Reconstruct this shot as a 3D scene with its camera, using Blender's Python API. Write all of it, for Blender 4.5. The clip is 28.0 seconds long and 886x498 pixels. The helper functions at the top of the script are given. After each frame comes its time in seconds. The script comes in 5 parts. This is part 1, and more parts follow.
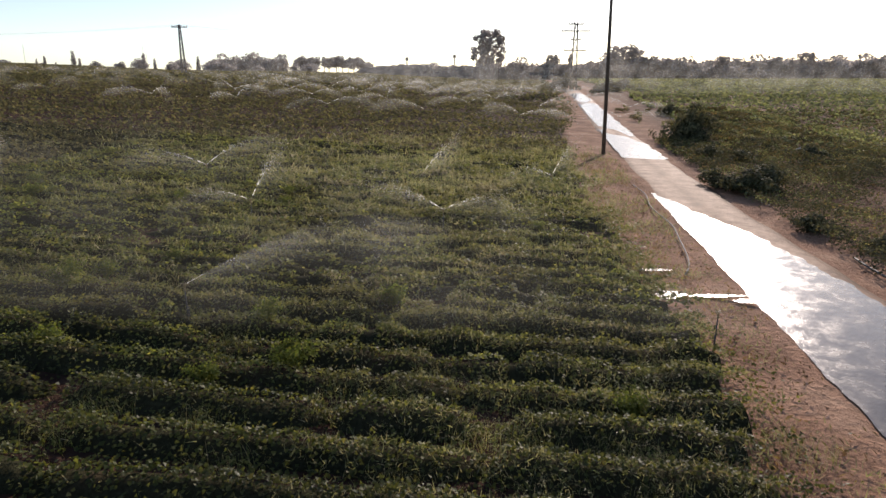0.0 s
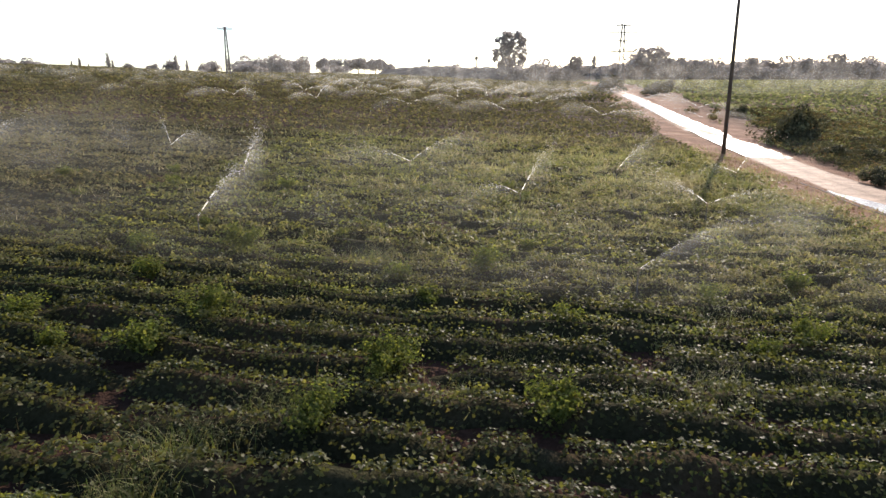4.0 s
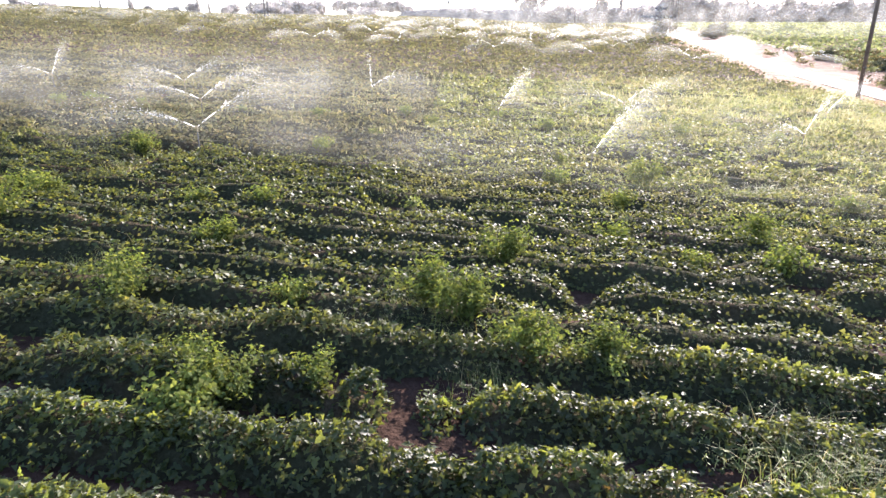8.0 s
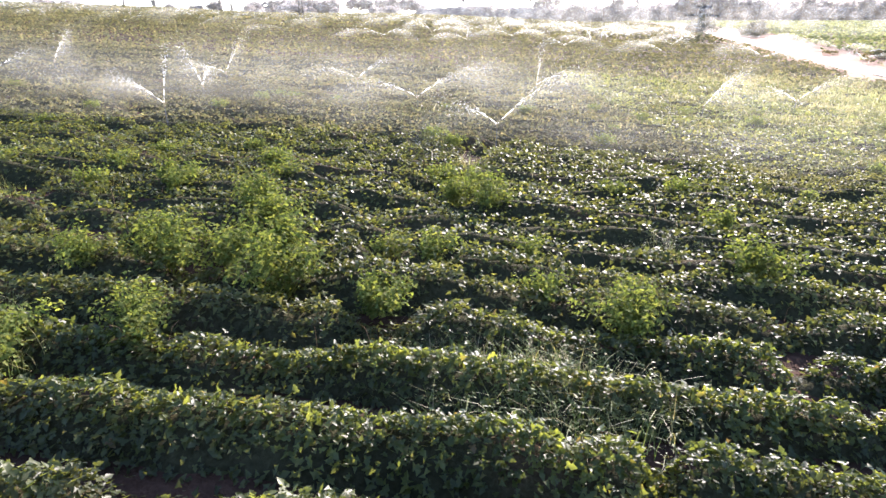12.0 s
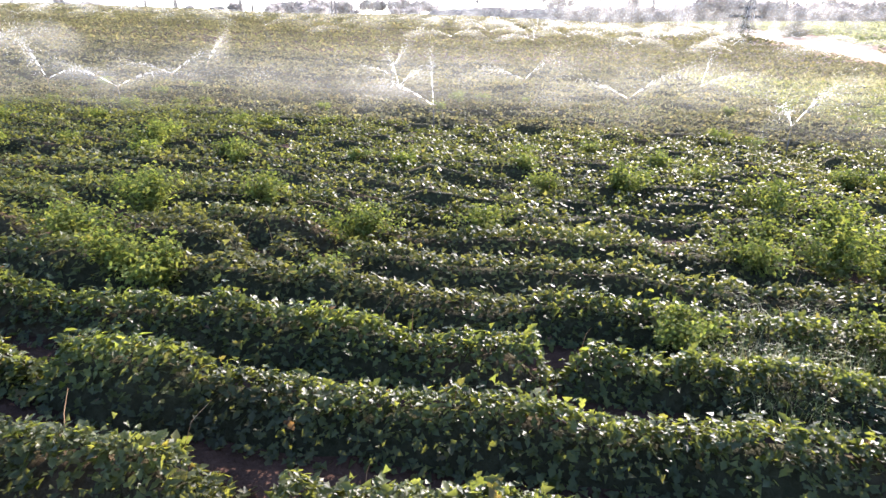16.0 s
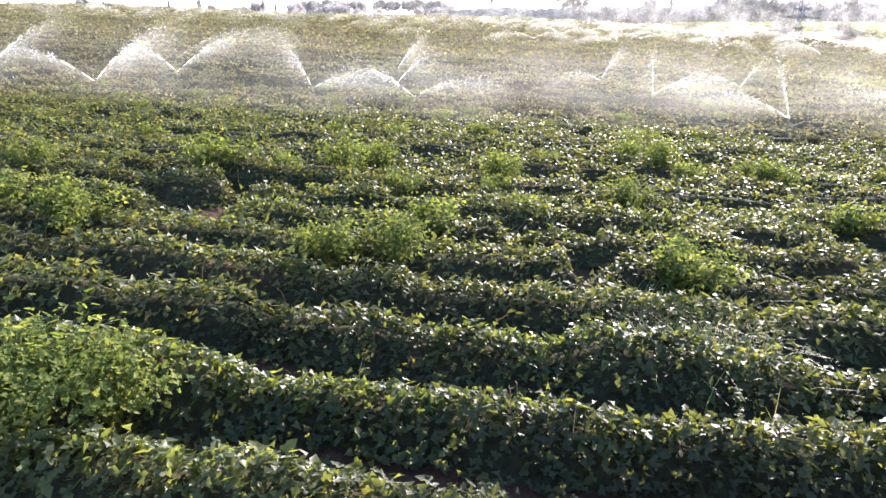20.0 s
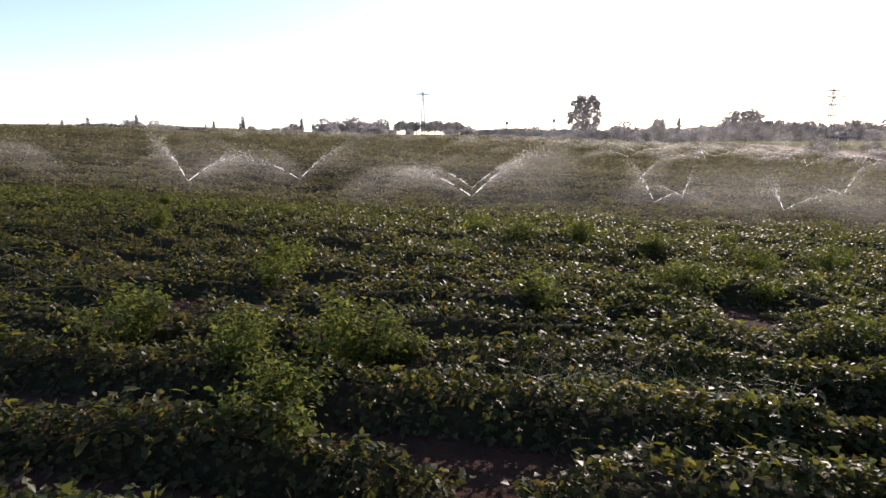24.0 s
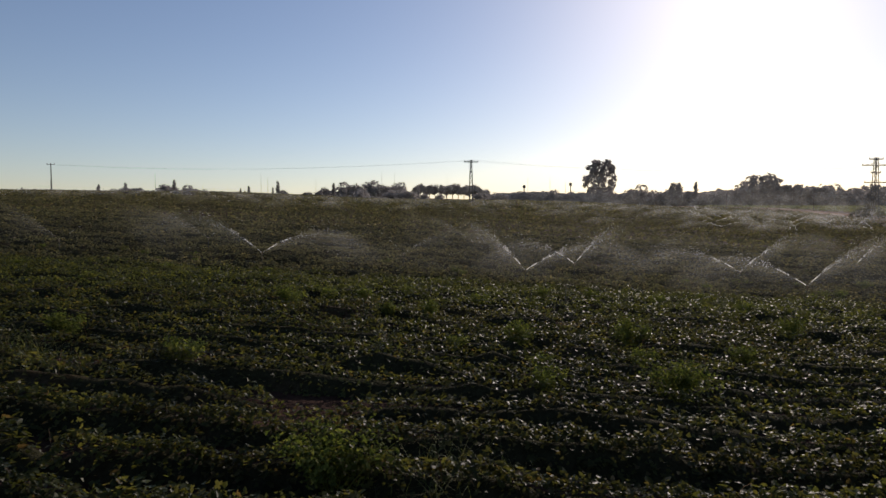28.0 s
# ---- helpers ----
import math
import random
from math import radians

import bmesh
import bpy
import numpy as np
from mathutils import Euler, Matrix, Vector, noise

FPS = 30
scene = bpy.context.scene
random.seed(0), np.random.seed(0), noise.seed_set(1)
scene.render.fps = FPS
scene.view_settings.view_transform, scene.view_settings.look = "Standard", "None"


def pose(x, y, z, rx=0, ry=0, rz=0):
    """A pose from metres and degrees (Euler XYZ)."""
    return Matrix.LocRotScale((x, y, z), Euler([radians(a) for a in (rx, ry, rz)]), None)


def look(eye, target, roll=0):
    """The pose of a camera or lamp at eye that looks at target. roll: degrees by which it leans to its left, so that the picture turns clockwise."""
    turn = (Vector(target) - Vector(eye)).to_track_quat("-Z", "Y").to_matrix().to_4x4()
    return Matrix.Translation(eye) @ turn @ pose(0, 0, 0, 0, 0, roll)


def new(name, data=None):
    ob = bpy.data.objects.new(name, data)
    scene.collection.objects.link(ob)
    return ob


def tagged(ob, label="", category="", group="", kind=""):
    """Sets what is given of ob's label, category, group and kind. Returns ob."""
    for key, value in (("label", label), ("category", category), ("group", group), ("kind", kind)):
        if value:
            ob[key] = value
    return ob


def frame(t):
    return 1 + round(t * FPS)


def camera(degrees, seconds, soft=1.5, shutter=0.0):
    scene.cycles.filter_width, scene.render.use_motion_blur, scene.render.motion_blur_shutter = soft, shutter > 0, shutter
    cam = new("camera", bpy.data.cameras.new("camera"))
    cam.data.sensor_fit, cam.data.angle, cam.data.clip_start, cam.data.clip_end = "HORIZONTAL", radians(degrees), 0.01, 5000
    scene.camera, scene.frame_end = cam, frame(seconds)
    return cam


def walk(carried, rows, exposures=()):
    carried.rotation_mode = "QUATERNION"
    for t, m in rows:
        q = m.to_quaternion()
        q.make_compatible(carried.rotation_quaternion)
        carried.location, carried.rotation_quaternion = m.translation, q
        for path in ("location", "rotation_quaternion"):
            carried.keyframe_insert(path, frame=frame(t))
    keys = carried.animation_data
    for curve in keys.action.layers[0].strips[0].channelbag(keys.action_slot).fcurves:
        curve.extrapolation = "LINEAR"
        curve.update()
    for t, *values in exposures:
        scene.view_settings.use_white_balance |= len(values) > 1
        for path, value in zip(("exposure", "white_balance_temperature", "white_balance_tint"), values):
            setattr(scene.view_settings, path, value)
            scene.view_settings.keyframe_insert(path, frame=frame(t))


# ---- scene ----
cam = camera(73.4, 28.0, soft=1.5)

# seconds, place in metres, then yaw, pitch and roll in degrees
ROWS = [
    (0.0, 0.00, 0.00, 4.75, 0.31, -14.70, 0.0),
    (0.5, -0.83, -0.02, 4.73, 0.36, -14.70, 0.0),
    (1.0, -1.81, -0.07, 4.71, 0.44, -14.70, 0.0),
    (1.5, -2.90, -0.14, 4.69, 0.56, -14.65, 0.0),
    (2.0, -4.07, -0.23, 4.67, 0.67, -14.64, 0.0),
    (2.5, -5.27, -0.35, 4.64, 0.72, -14.54, 0.0),
    (3.0, -6.48, -0.47, 4.62, 0.88, -14.54, 0.0),
    (3.5, -7.67, -0.62, 4.61, 1.04, -14.54, 0.0),
    (5.5, -12.57, -1.11, 4.56, 1.29, -14.54, 0.0),
    (6.0, -13.82, -1.22, 4.53, 1.29, -14.53, 0.0),
    (6.4, -14.82, -1.29, 4.49, 1.35, -14.78, 0.0),
    (6.5, -15.07, -1.31, 4.48, 1.41, -15.37, 0.0),
    (6.6, -15.32, -1.33, 4.48, 1.43, -16.64, 0.0),
    (6.7, -15.57, -1.35, 4.48, 1.46, -17.90, 0.0),
    (6.8, -15.82, -1.37, 4.48, 1.50, -18.80, 0.0),
    (6.9, -16.07, -1.39, 4.48, 1.51, -19.27, 0.0),
    (7.0, -16.32, -1.41, 4.48, 1.50, -19.41, 0.0),
    (7.5, -17.53, -1.54, 4.45, 1.60, -19.50, 0.0),
    (8.0, -18.70, -1.64, 4.45, 1.66, -19.50, 0.0),
    (8.5, -19.80, -1.77, 4.42, 1.67, -19.50, 0.0),
    (9.0, -20.89, -1.88, 4.42, 1.68, -19.55, 0.0),
    (9.5, -21.89, -1.98, 4.43, 1.66, -19.55, 0.0),
    (10.0, -23.01, -2.10, 4.44, 1.72, -19.55, 0.0),
    (10.5, -24.02, -2.19, 4.45, 1.84, -19.55, 0.0),
    (11.0, -25.03, -2.29, 4.46, 1.86, -19.56, 0.0),
    (11.5, -26.00, -2.39, 4.49, 1.89, -19.65, 0.0),
    (13.5, -30.18, -2.81, 4.44, 1.82, -19.65, 0.0),
    (14.0, -31.30, -2.92, 4.44, 1.82, -19.65, 0.0),
    (14.5, -32.32, -2.98, 4.44, 1.85, -19.65, 0.0),
    (15.0, -33.30, -2.94, 4.44, 1.93, -19.65, 0.0),
    (15.5, -34.31, -2.75, 4.46, 2.00, -19.56, 0.0),
    (16.0, -35.25, -2.54, 4.50, 2.03, -19.56, 0.0),
    (16.5, -36.26, -2.29, 4.51, 2.01, -19.56, 0.0),
    (17.0, -37.33, -2.09, 4.53, 2.03, -19.65, 0.0),
    (17.5, -38.53, -1.93, 4.57, 1.93, -19.66, 0.0),
    (18.0, -39.82, -1.83, 4.58, 2.02, -19.66, 0.0),
    (18.5, -41.21, -1.79, 4.61, 1.99, -19.66, 0.0),
    (19.0, -42.59, -1.80, 4.61, 1.97, -19.66, 0.0),
    (19.5, -44.10, -1.83, 4.62, 2.03, -19.57, 0.0),
    (20.0, -45.63, -1.88, 4.77, 1.99, -19.59, 0.0),
    (20.5, -47.20, -1.99, 4.90, 1.99, -19.60, 0.0),
    (20.7, -47.87, -2.04, 4.90, 1.98, -19.60, 0.0),
    (20.8, -48.20, -2.07, 4.90, 1.99, -19.70, 0.0),
    (20.9, -48.53, -2.09, 4.90, 2.00, -20.12, 0.0),
    (21.0, -48.87, -2.12, 4.90, 1.98, -20.63, 0.0),
    (21.1, -49.18, -2.15, 4.91, 1.99, -20.54, 0.0),
    (21.2, -49.50, -2.18, 4.92, 2.00, -19.80, 0.0),
    (21.3, -49.81, -2.21, 4.93, 2.03, -17.52, 0.0),
    (21.4, -50.12, -2.24, 4.94, 2.03, -14.88, 0.0),
    (21.5, -50.43, -2.27, 4.95, 2.03, -12.53, 0.0),
    (23.5, -57.00, -2.97, 4.85, 1.96, -8.96, 0.0),
    (24.0, -58.72, -3.17, 4.85, 1.95, -8.96, 0.0),
    (24.4, -60.07, -3.32, 4.87, 1.92, -8.91, 0.0),
    (24.5, -60.40, -3.36, 4.87, 1.90, -8.85, 0.0),
    (24.6, -60.75, -3.41, 4.87, 1.92, -8.17, 0.0),
    (24.7, -61.09, -3.47, 4.88, 1.94, -7.01, 0.0),
    (24.8, -61.43, -3.52, 4.88, 1.95, -5.90, 0.0),
    (24.9, -61.77, -3.58, 4.88, 1.97, -4.99, 0.0),
    (25.0, -62.12, -3.63, 4.88, 1.99, -4.18, 0.0),
    (25.1, -62.46, -3.68, 4.88, 1.97, -3.65, 0.0),
    (25.2, -62.80, -3.73, 4.87, 1.96, -3.40, 0.0),
    (25.5, -63.83, -3.88, 4.85, 1.94, -3.27, 0.0),
    (26.0, -65.50, -4.13, 5.05, 2.00, -3.18, 0.0),
    (26.5, -67.24, -4.41, 5.55, 1.94, -3.25, 0.0),
    (27.0, -68.91, -4.65, 5.98, 1.95, -3.25, 0.0),
    (27.5, -70.57, -4.87, 6.14, 1.90, -3.16, 0.0),
    (28.0, -72.10, -5.07, 6.11, 1.98, -3.16, 0.0),
]
walk(cam, [(t, pose(x, y, z, 90 + p, r, yaw)) for t, x, y, z, yaw, p, r in ROWS],
     exposures=[(0, 0.10, 6600, 20), (1, 0.42, 6600, 20), (3.0, 0.60, 6620, 18), (5.5, 0.95, 6600, 18), (6.5, 1.2, 6600, 20), (7.0, 1.45, 6350, 22), (7.6, 2.22, 6080, 21), (11, 2.26, 6070, 21), (14, 2.28, 6010, 21), (18, 2.36, 5980, 21),
                (20.5, 2.42, 5960, 21), (21.2, 2.47, 5960, 21), (21.6, 2.1, 6500, 24), (23, 0.65, 6550, 26), (24.5, 0.36, 6380, 24), (25.5, -0.25, 6450, 21), (28, -0.86, 6400, 20)])

# ---------------------------------------------------------------- world and light
SUN_EL, SUN_AZ = radians(23), radians(25)      # azimuth clockwise from +y
world = bpy.data.worlds.new("sky")
scene.world = world
world.use_nodes = True
wn = world.node_tree.nodes
sky = wn.new("ShaderNodeTexSky")
sky.sky_type = "NISHITA"
sky.sun_disc = False
sky.sun_elevation, sky.sun_rotation = SUN_EL, SUN_AZ
sky.air_density, sky.dust_density, sky.ozone_density = 1.0, 0.4, 1.5
wn["Background"].inputs["Strength"].default_value = 0.16
world.node_tree.links.new(sky.outputs[0], wn["Background"].inputs["Color"])

sun = new("sun", bpy.data.lights.new("sun", "SUN"))
sun.data.energy, sun.data.angle, sun.data.color = 5.0, radians(0.6), (1.0, 0.90, 0.76)
to_sun = Vector((math.sin(SUN_AZ) * math.cos(SUN_EL), math.cos(SUN_AZ) * math.cos(SUN_EL), math.sin(SUN_EL)))
sun.matrix_world = look(to_sun * 100, (0, 0, 0))


# ---------------------------------------------------------------- materials
def mat(name, roughness=0.8, specular=0.4, metallic=0.0):
    m = bpy.data.materials.new(name)
    m.use_nodes = True
    b = m.node_tree.nodes["Principled BSDF"]
    b.inputs["Roughness"].default_value = roughness
    b.inputs["Specular IOR Level"].default_value = specular
    b.inputs["Metallic"].default_value = metallic
    return m, m.node_tree.nodes, m.node_tree.links, b


def noise_tex(n, l, scale, detail=6, coord=None, rough=0.6):
    t = n.new("ShaderNodeTexNoise")
    t.inputs["Scale"].default_value, t.inputs["Detail"].default_value = scale, detail
    t.inputs["Roughness"].default_value = rough
    if coord is None:
        coord = n.new("ShaderNodeTexCoord").outputs["Object"]
    l.new(coord, t.inputs["Vector"])
    return t.outputs["Fac"]


def ramp(n, l, fac, stops):
    r = n.new("ShaderNodeValToRGB")
    r.color_ramp.elements[0].position, r.color_ramp.elements[0].color = stops[0][0], (*stops[0][1], 1)
    r.color_ramp.elements[1].position, r.color_ramp.elements[1].color = stops[-1][0], (*stops[-1][1], 1)
    for pos, c in stops[1:-1]:
        e = r.color_ramp.elements.new(pos)
        e.color = (*c, 1)
    l.new(fac, r.inputs["Fac"])
    return r.outputs["Color"]


def mix_rgb(n, l, fac, a, b, blend="MIX"):
    x = n.new("ShaderNodeMix")
    x.data_type, x.blend_type = "RGBA", blend
    for v, sock in ((fac, x.inputs[0]), (a, x.inputs[6]), (b, x.inputs[7])):
        if isinstance(v, (int, float)):
            sock.default_value = v
        elif isinstance(v, tuple):
            sock.default_value = (*v, 1)
        else:
            l.new(v, sock)
    return x.outputs[2]


def bump(n, l, b, height, strength=0.5, distance=0.02):
    k = n.new("ShaderNodeBump")
    k.inputs["Strength"].default_value, k.inputs["Distance"].default_value = strength, distance
    l.new(height, k.inputs["Height"])
    l.new(k.outputs["Normal"], b.inputs["Normal"])


def noisy(name, stops, scale, fine=12.0, roughness=0.85, bump_d=0.03, specular=0.3, second=0.35):
    m, n, l, b = mat(name, roughness, specular)
    big = noise_tex(n, l, scale, 5)
    small = noise_tex(n, l, scale * fine, 8)
    c = ramp(n, l, big, stops)
    c2 = ramp(n, l, small, [(0.3, (0.35, 0.35, 0.35)), (0.7, (1.5, 1.5, 1.5))])
    l.new(mix_rgb(n, l, second, c, c2, "MULTIPLY"), b.inputs["Base Color"])
    bump(n, l, b, small, 0.8, bump_d)
    return m


def foliage(name, stops, roughness=0.42, specular=0.5, translucent=0.35, glow=(1.2, 1.3, 0.5), patches=0.35, dry=None, thin=(0.52, 0.52, 0.54)):
    """Leaves: each island has its own tint; light passes through."""
    m, n, l, b = mat(name, roughness, specular)
    geo = n.new("ShaderNodeNewGeometry")
    c = ramp(n, l, geo.outputs["Random Per Island"], stops)
    if dry:
        # lighter and darker streaks along the rows, painting furrow darkness into the leaves
        along = n.new("ShaderNodeMapping")
        along.inputs["Scale"].default_value = tuple(3.2 * q for q in dry[1])
        l.new(n.new("ShaderNodeTexCoord").outputs["Object"], along.inputs["Vector"])
        vary = noise_tex(n, l, 1.0, 4, along.outputs[0])
    else:
        vary = noise_tex(n, l, patches, 4)
    patch = ramp(n, l, vary, [(0.34, thin), (0.66, (1.34, 1.27, 1.12))])
    c = mix_rgb(n, l, 1.0, c, patch, "MULTIPLY")
    if dry:
        # withered bands, longer along the rows than across
        stretch = n.new("ShaderNodeMapping")
        stretch.inputs["Scale"].default_value = dry[1]
        l.new(n.new("ShaderNodeTexCoord").outputs["Object"], stretch.inputs["Vector"])
        k = ramp(n, l, noise_tex(n, l, 1.0, 6, stretch.outputs[0], 0.65), [(0.42, (0, 0, 0)), (0.66, (dry[2], dry[2], dry[2]))])
        c = mix_rgb(n, l, k, c, dry[0])
    l.new(c, b.inputs["Base Color"])
    t = n.new("ShaderNodeBsdfTranslucent")
    l.new(mix_rgb(n, l, 1.0, c, glow, "MULTIPLY"), t.inputs["Color"])
    mx = n.new("ShaderNodeMixShader")
    mx.inputs[0].default_value = translucent
    l.new(b.outputs[0], mx.inputs[1])
    l.new(t.outputs[0], mx.inputs[2])
    l.new(mx.outputs[0], n["Material Output"].inputs["Surface"])
    return m


def across_road(n, l, co):
    """How far to the right of the road's middle a point lies, plus 6.95."""
    at = n.new("ShaderNodeSeparateXYZ")
    l.new(co, at.inputs[0])
    bend = n.new("ShaderNodeMath")
    bend.operation = "MULTIPLY_ADD"
    l.new(at.outputs["Y"], bend.inputs[0])
    bend.inputs[1].default_value, bend.inputs[2].default_value = 0.0002018, -0.18395
    off = n.new("ShaderNodeMath")
    off.operation = "MULTIPLY_ADD"
    l.new(at.outputs["Y"], off.inputs[0])
    l.new(bend.outputs[0], off.inputs[1])
    l.new(at.outputs["X"], off.inputs[2])
    return off.outputs[0]


def soil_material():
    """Red soil: dark where the field is watered, paler and dusty along the road."""
    m, n, l, b = mat("red_soil", 0.95, 0.05)
    co = n.new("ShaderNodeTexCoord").outputs["Object"]
    big, small = noise_tex(n, l, 0.5, 5, co), noise_tex(n, l, 7.0, 8, co)
    dry = ramp(n, l, big, [(0.3, (0.19, 0.108, 0.070)), (0.55, (0.32, 0.185, 0.118)), (0.75, (0.43, 0.28, 0.185))])
    damp = ramp(n, l, big, [(0.3, (0.036, 0.021, 0.015)), (0.6, (0.062, 0.034, 0.023)), (0.8, (0.10, 0.055, 0.037))])
    scaled = n.new("ShaderNodeMath")
    scaled.operation = "MULTIPLY_ADD"
    l.new(across_road(n, l, co), scaled.inputs[0])
    scaled.inputs[1].default_value, scaled.inputs[2].default_value = 0.05, 0.0
    k = ramp(n, l, scaled.outputs[0], [(0.05, (0, 0, 0)), (0.10, (1, 1, 1)), (0.54, (1, 1, 1)), (0.70, (0.40, 0.40, 0.40))])
    c = mix_rgb(n, l, k, damp, dry)
    c2 = ramp(n, l, small, [(0.3, (0.4, 0.4, 0.4)), (0.7, (1.5, 1.5, 1.5))])
    l.new(mix_rgb(n, l, 0.5, c, c2, "MULTIPLY"), b.inputs["Base Color"])
    bump(n, l, b, small, 1.0, 0.14)
    return m


SOIL = soil_material()
# dark green-brown bed: shade between the leaves is put into its colour
VINE_BED = noisy("shade_coloured_vine_bed", [(0.3, (0.032, 0.032, 0.017)), (0.55, (0.043, 0.040, 0.021)), (0.75, (0.080, 0.052, 0.032))], 0.7, 22, 0.95, 0.12, 0.03, 0.6)
LEAF = foliage("sweet_potato_leaf", [(0.0, (0.037, 0.051, 0.020)), (0.5, (0.056, 0.073, 0.025)), (0.95, (0.085, 0.100, 0.032)), (0.99, (0.095, 0.090, 0.033)), (1.0, (0.11, 0.065, 0.04))], 0.45, 0.30, 0.55, (2.7, 2.5, 1.0), 0.35, ((0.07, 0.058, 0.030), (0.25, 0.6, 0.3), 0.25))
SPARSE_LEAF = foliage("thin_glossy_leaf", [(0.0, (0.036, 0.048, 0.018)), (0.5, (0.055, 0.070, 0.024)), (0.9, (0.082, 0.088, 0.032)), (1.0, (0.10, 0.075, 0.042))], 0.42, 0.14, 0.48, (2.4, 2.05, 0.95), 0.35, ((0.062, 0.052, 0.032), (0.2, 0.4, 0.3), 0.3))
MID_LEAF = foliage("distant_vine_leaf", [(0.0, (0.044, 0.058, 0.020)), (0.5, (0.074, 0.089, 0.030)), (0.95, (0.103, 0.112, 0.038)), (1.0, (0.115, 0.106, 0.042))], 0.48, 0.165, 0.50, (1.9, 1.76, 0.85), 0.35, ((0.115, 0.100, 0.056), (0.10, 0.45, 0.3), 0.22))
# lighter copy of the vine leaf; brightness of the misty mid field is in it
PALE_LEAF = foliage("pale_vine_leaf", [(0.0, (0.070, 0.092, 0.034)), (0.5, (0.118, 0.145, 0.052)), (0.93, (0.168, 0.184, 0.072)), (1.0, (0.20, 0.18, 0.085))], 0.55, 0.13, 0.50, (1.8, 1.68, 0.85), 0.35, ((0.15, 0.125, 0.075), (0.3, 0.55, 0.3), 0.5), (0.34, 0.34, 0.36))
WEED_LEAF = foliage("weed_leaf", [(0.0, (0.075, 0.106, 0.031)), (0.6, (0.130, 0.160, 0.045)), (1.0, (0.195, 0.21, 0.065))], 0.7, 0.06, 0.52, (1.55, 1.5, 0.8))
GRASS = foliage("grass_blade", [(0.0, (0.13, 0.18, 0.045)), (0.55, (0.20, 0.23, 0.075)), (1.0, (0.40, 0.33, 0.17))], 0.5, 0.25, 0.42, (1.35, 1.35, 0.75))
STRAW = foliage("dry_straw", [(0.0, (0.22, 0.14, 0.08)), (0.6, (0.36, 0.24, 0.14)), (1.0, (0.30, 0.26, 0.11))], 0.8, 0.1, 0.3, (1.1, 1.0, 0.7))
# same vines, lightened: haze over the far field is in the leaf colour
FAR_HAZE_LEAF = foliage("far_crop_leaf_hazed", [(0.0, (0.088, 0.090, 0.052)), (0.6, (0.140, 0.137, 0.078)), (1.0, (0.205, 0.170, 0.112))], 0.8, 0.06, 0.42, (1.45, 1.42, 0.9), 0.09, ((0.135, 0.125, 0.078), (0.03, 0.2, 0.1), 0.35), (0.30, 0.30, 0.31))
# green paled and greyed to carry the haze beyond the road
FIELD_GREEN = foliage("young_crop_leaf_hazed", [(0.0, (0.140, 0.165, 0.088)), (0.6, (0.200, 0.220, 0.122)), (1.0, (0.26, 0.26, 0.155))], 0.8, 0.06, 0.42, (1.35, 1.35, 0.9), 0.06, ((0.13, 0.12, 0.06), (0.08, 0.03, 0.1), 0.2))
MEADOW = foliage("fine_field_grass", [(0.0, (0.135, 0.168, 0.072)), (0.5, (0.20, 0.22, 0.105)), (0.85, (0.275, 0.27, 0.15)), (1.0, (0.38, 0.34, 0.21))], 0.5, 0.25, 0.45, (1.45, 1.4, 0.95), 0.4, ((0.27, 0.23, 0.16), (0.3, 0.5, 0.3), 0.9))
VERGE = foliage("verge_grass", [(0.0, (0.105, 0.138, 0.064)), (0.6, (0.175, 0.205, 0.095)), (1.0, (0.29, 0.255, 0.15))], 0.6, 0.2, 0.45, (1.45, 1.4, 0.9), 0.25, ((0.22, 0.165, 0.105), (0.12, 0.08, 0.3), 0.45))
SCRUB = foliage("scrub_leaf", [(0.0, (0.06, 0.068, 0.034)), (0.5, (0.10, 0.108, 0.050)), (0.85, (0.15, 0.130, 0.066)), (1.0, (0.20, 0.14, 0.085))], 0.8, 0.06, 0.35, (1.3, 1.1, 0.8), 0.2)
# pale grey leaves: the haze before the skyline is put into this colour
HAZE_TREE_LEAF = foliage("haze_grey_tree_leaf", [(0.0, (0.20, 0.20, 0.205)), (0.6, (0.235, 0.23, 0.235)), (1.0, (0.27, 0.265, 0.265))], 0.9, 0.03, 0.6, (1.7, 1.65, 1.65))
BUSH_LEAF = foliage("bush_leaf", [(0.0, (0.055, 0.062, 0.040)), (0.6, (0.09, 0.096, 0.058)), (1.0, (0.135, 0.13, 0.08))], 0.75, 0.06, 0.3, (1.2, 1.1, 0.8))
BARK = noisy("bark", [(0.3, (0.09, 0.065, 0.05)), (0.7, (0.20, 0.16, 0.12))], 1.5, 10, 0.9, 0.02)
POLE_WOOD = noisy("creosoted_wood", [(0.3, (0.05, 0.035, 0.025)), (0.7, (0.12, 0.085, 0.06))], 2.0, 10, 0.8, 0.01)
# base colour darkened so masts stand out as backlit silhouettes
STEEL = noisy("galvanised_steel_silhouette", [(0.3, (0.035, 0.035, 0.037)), (0.7, (0.075, 0.075, 0.078))], 1.0, 8, 0.75, 0.002, 0.2)
PIPE = noisy("grey_plastic_pipe", [(0.3, (0.03, 0.03, 0.03)), (0.7, (0.06, 0.06, 0.057))], 3.0, 8, 0.7, 0.001, 0.5)
PALE_PIPE = noisy("pale_pipe", [(0.3, (0.17, 0.14, 0.115)), (0.7, (0.27, 0.23, 0.19))], 3.0, 8, 0.75, 0.001, 0.2)
BRASS = noisy("weathered_brass", [(0.3, (0.16, 0.11, 0.05)), (0.7, (0.30, 0.21, 0.09))], 20.0, 4, 0.4, 0.001, 0.5)
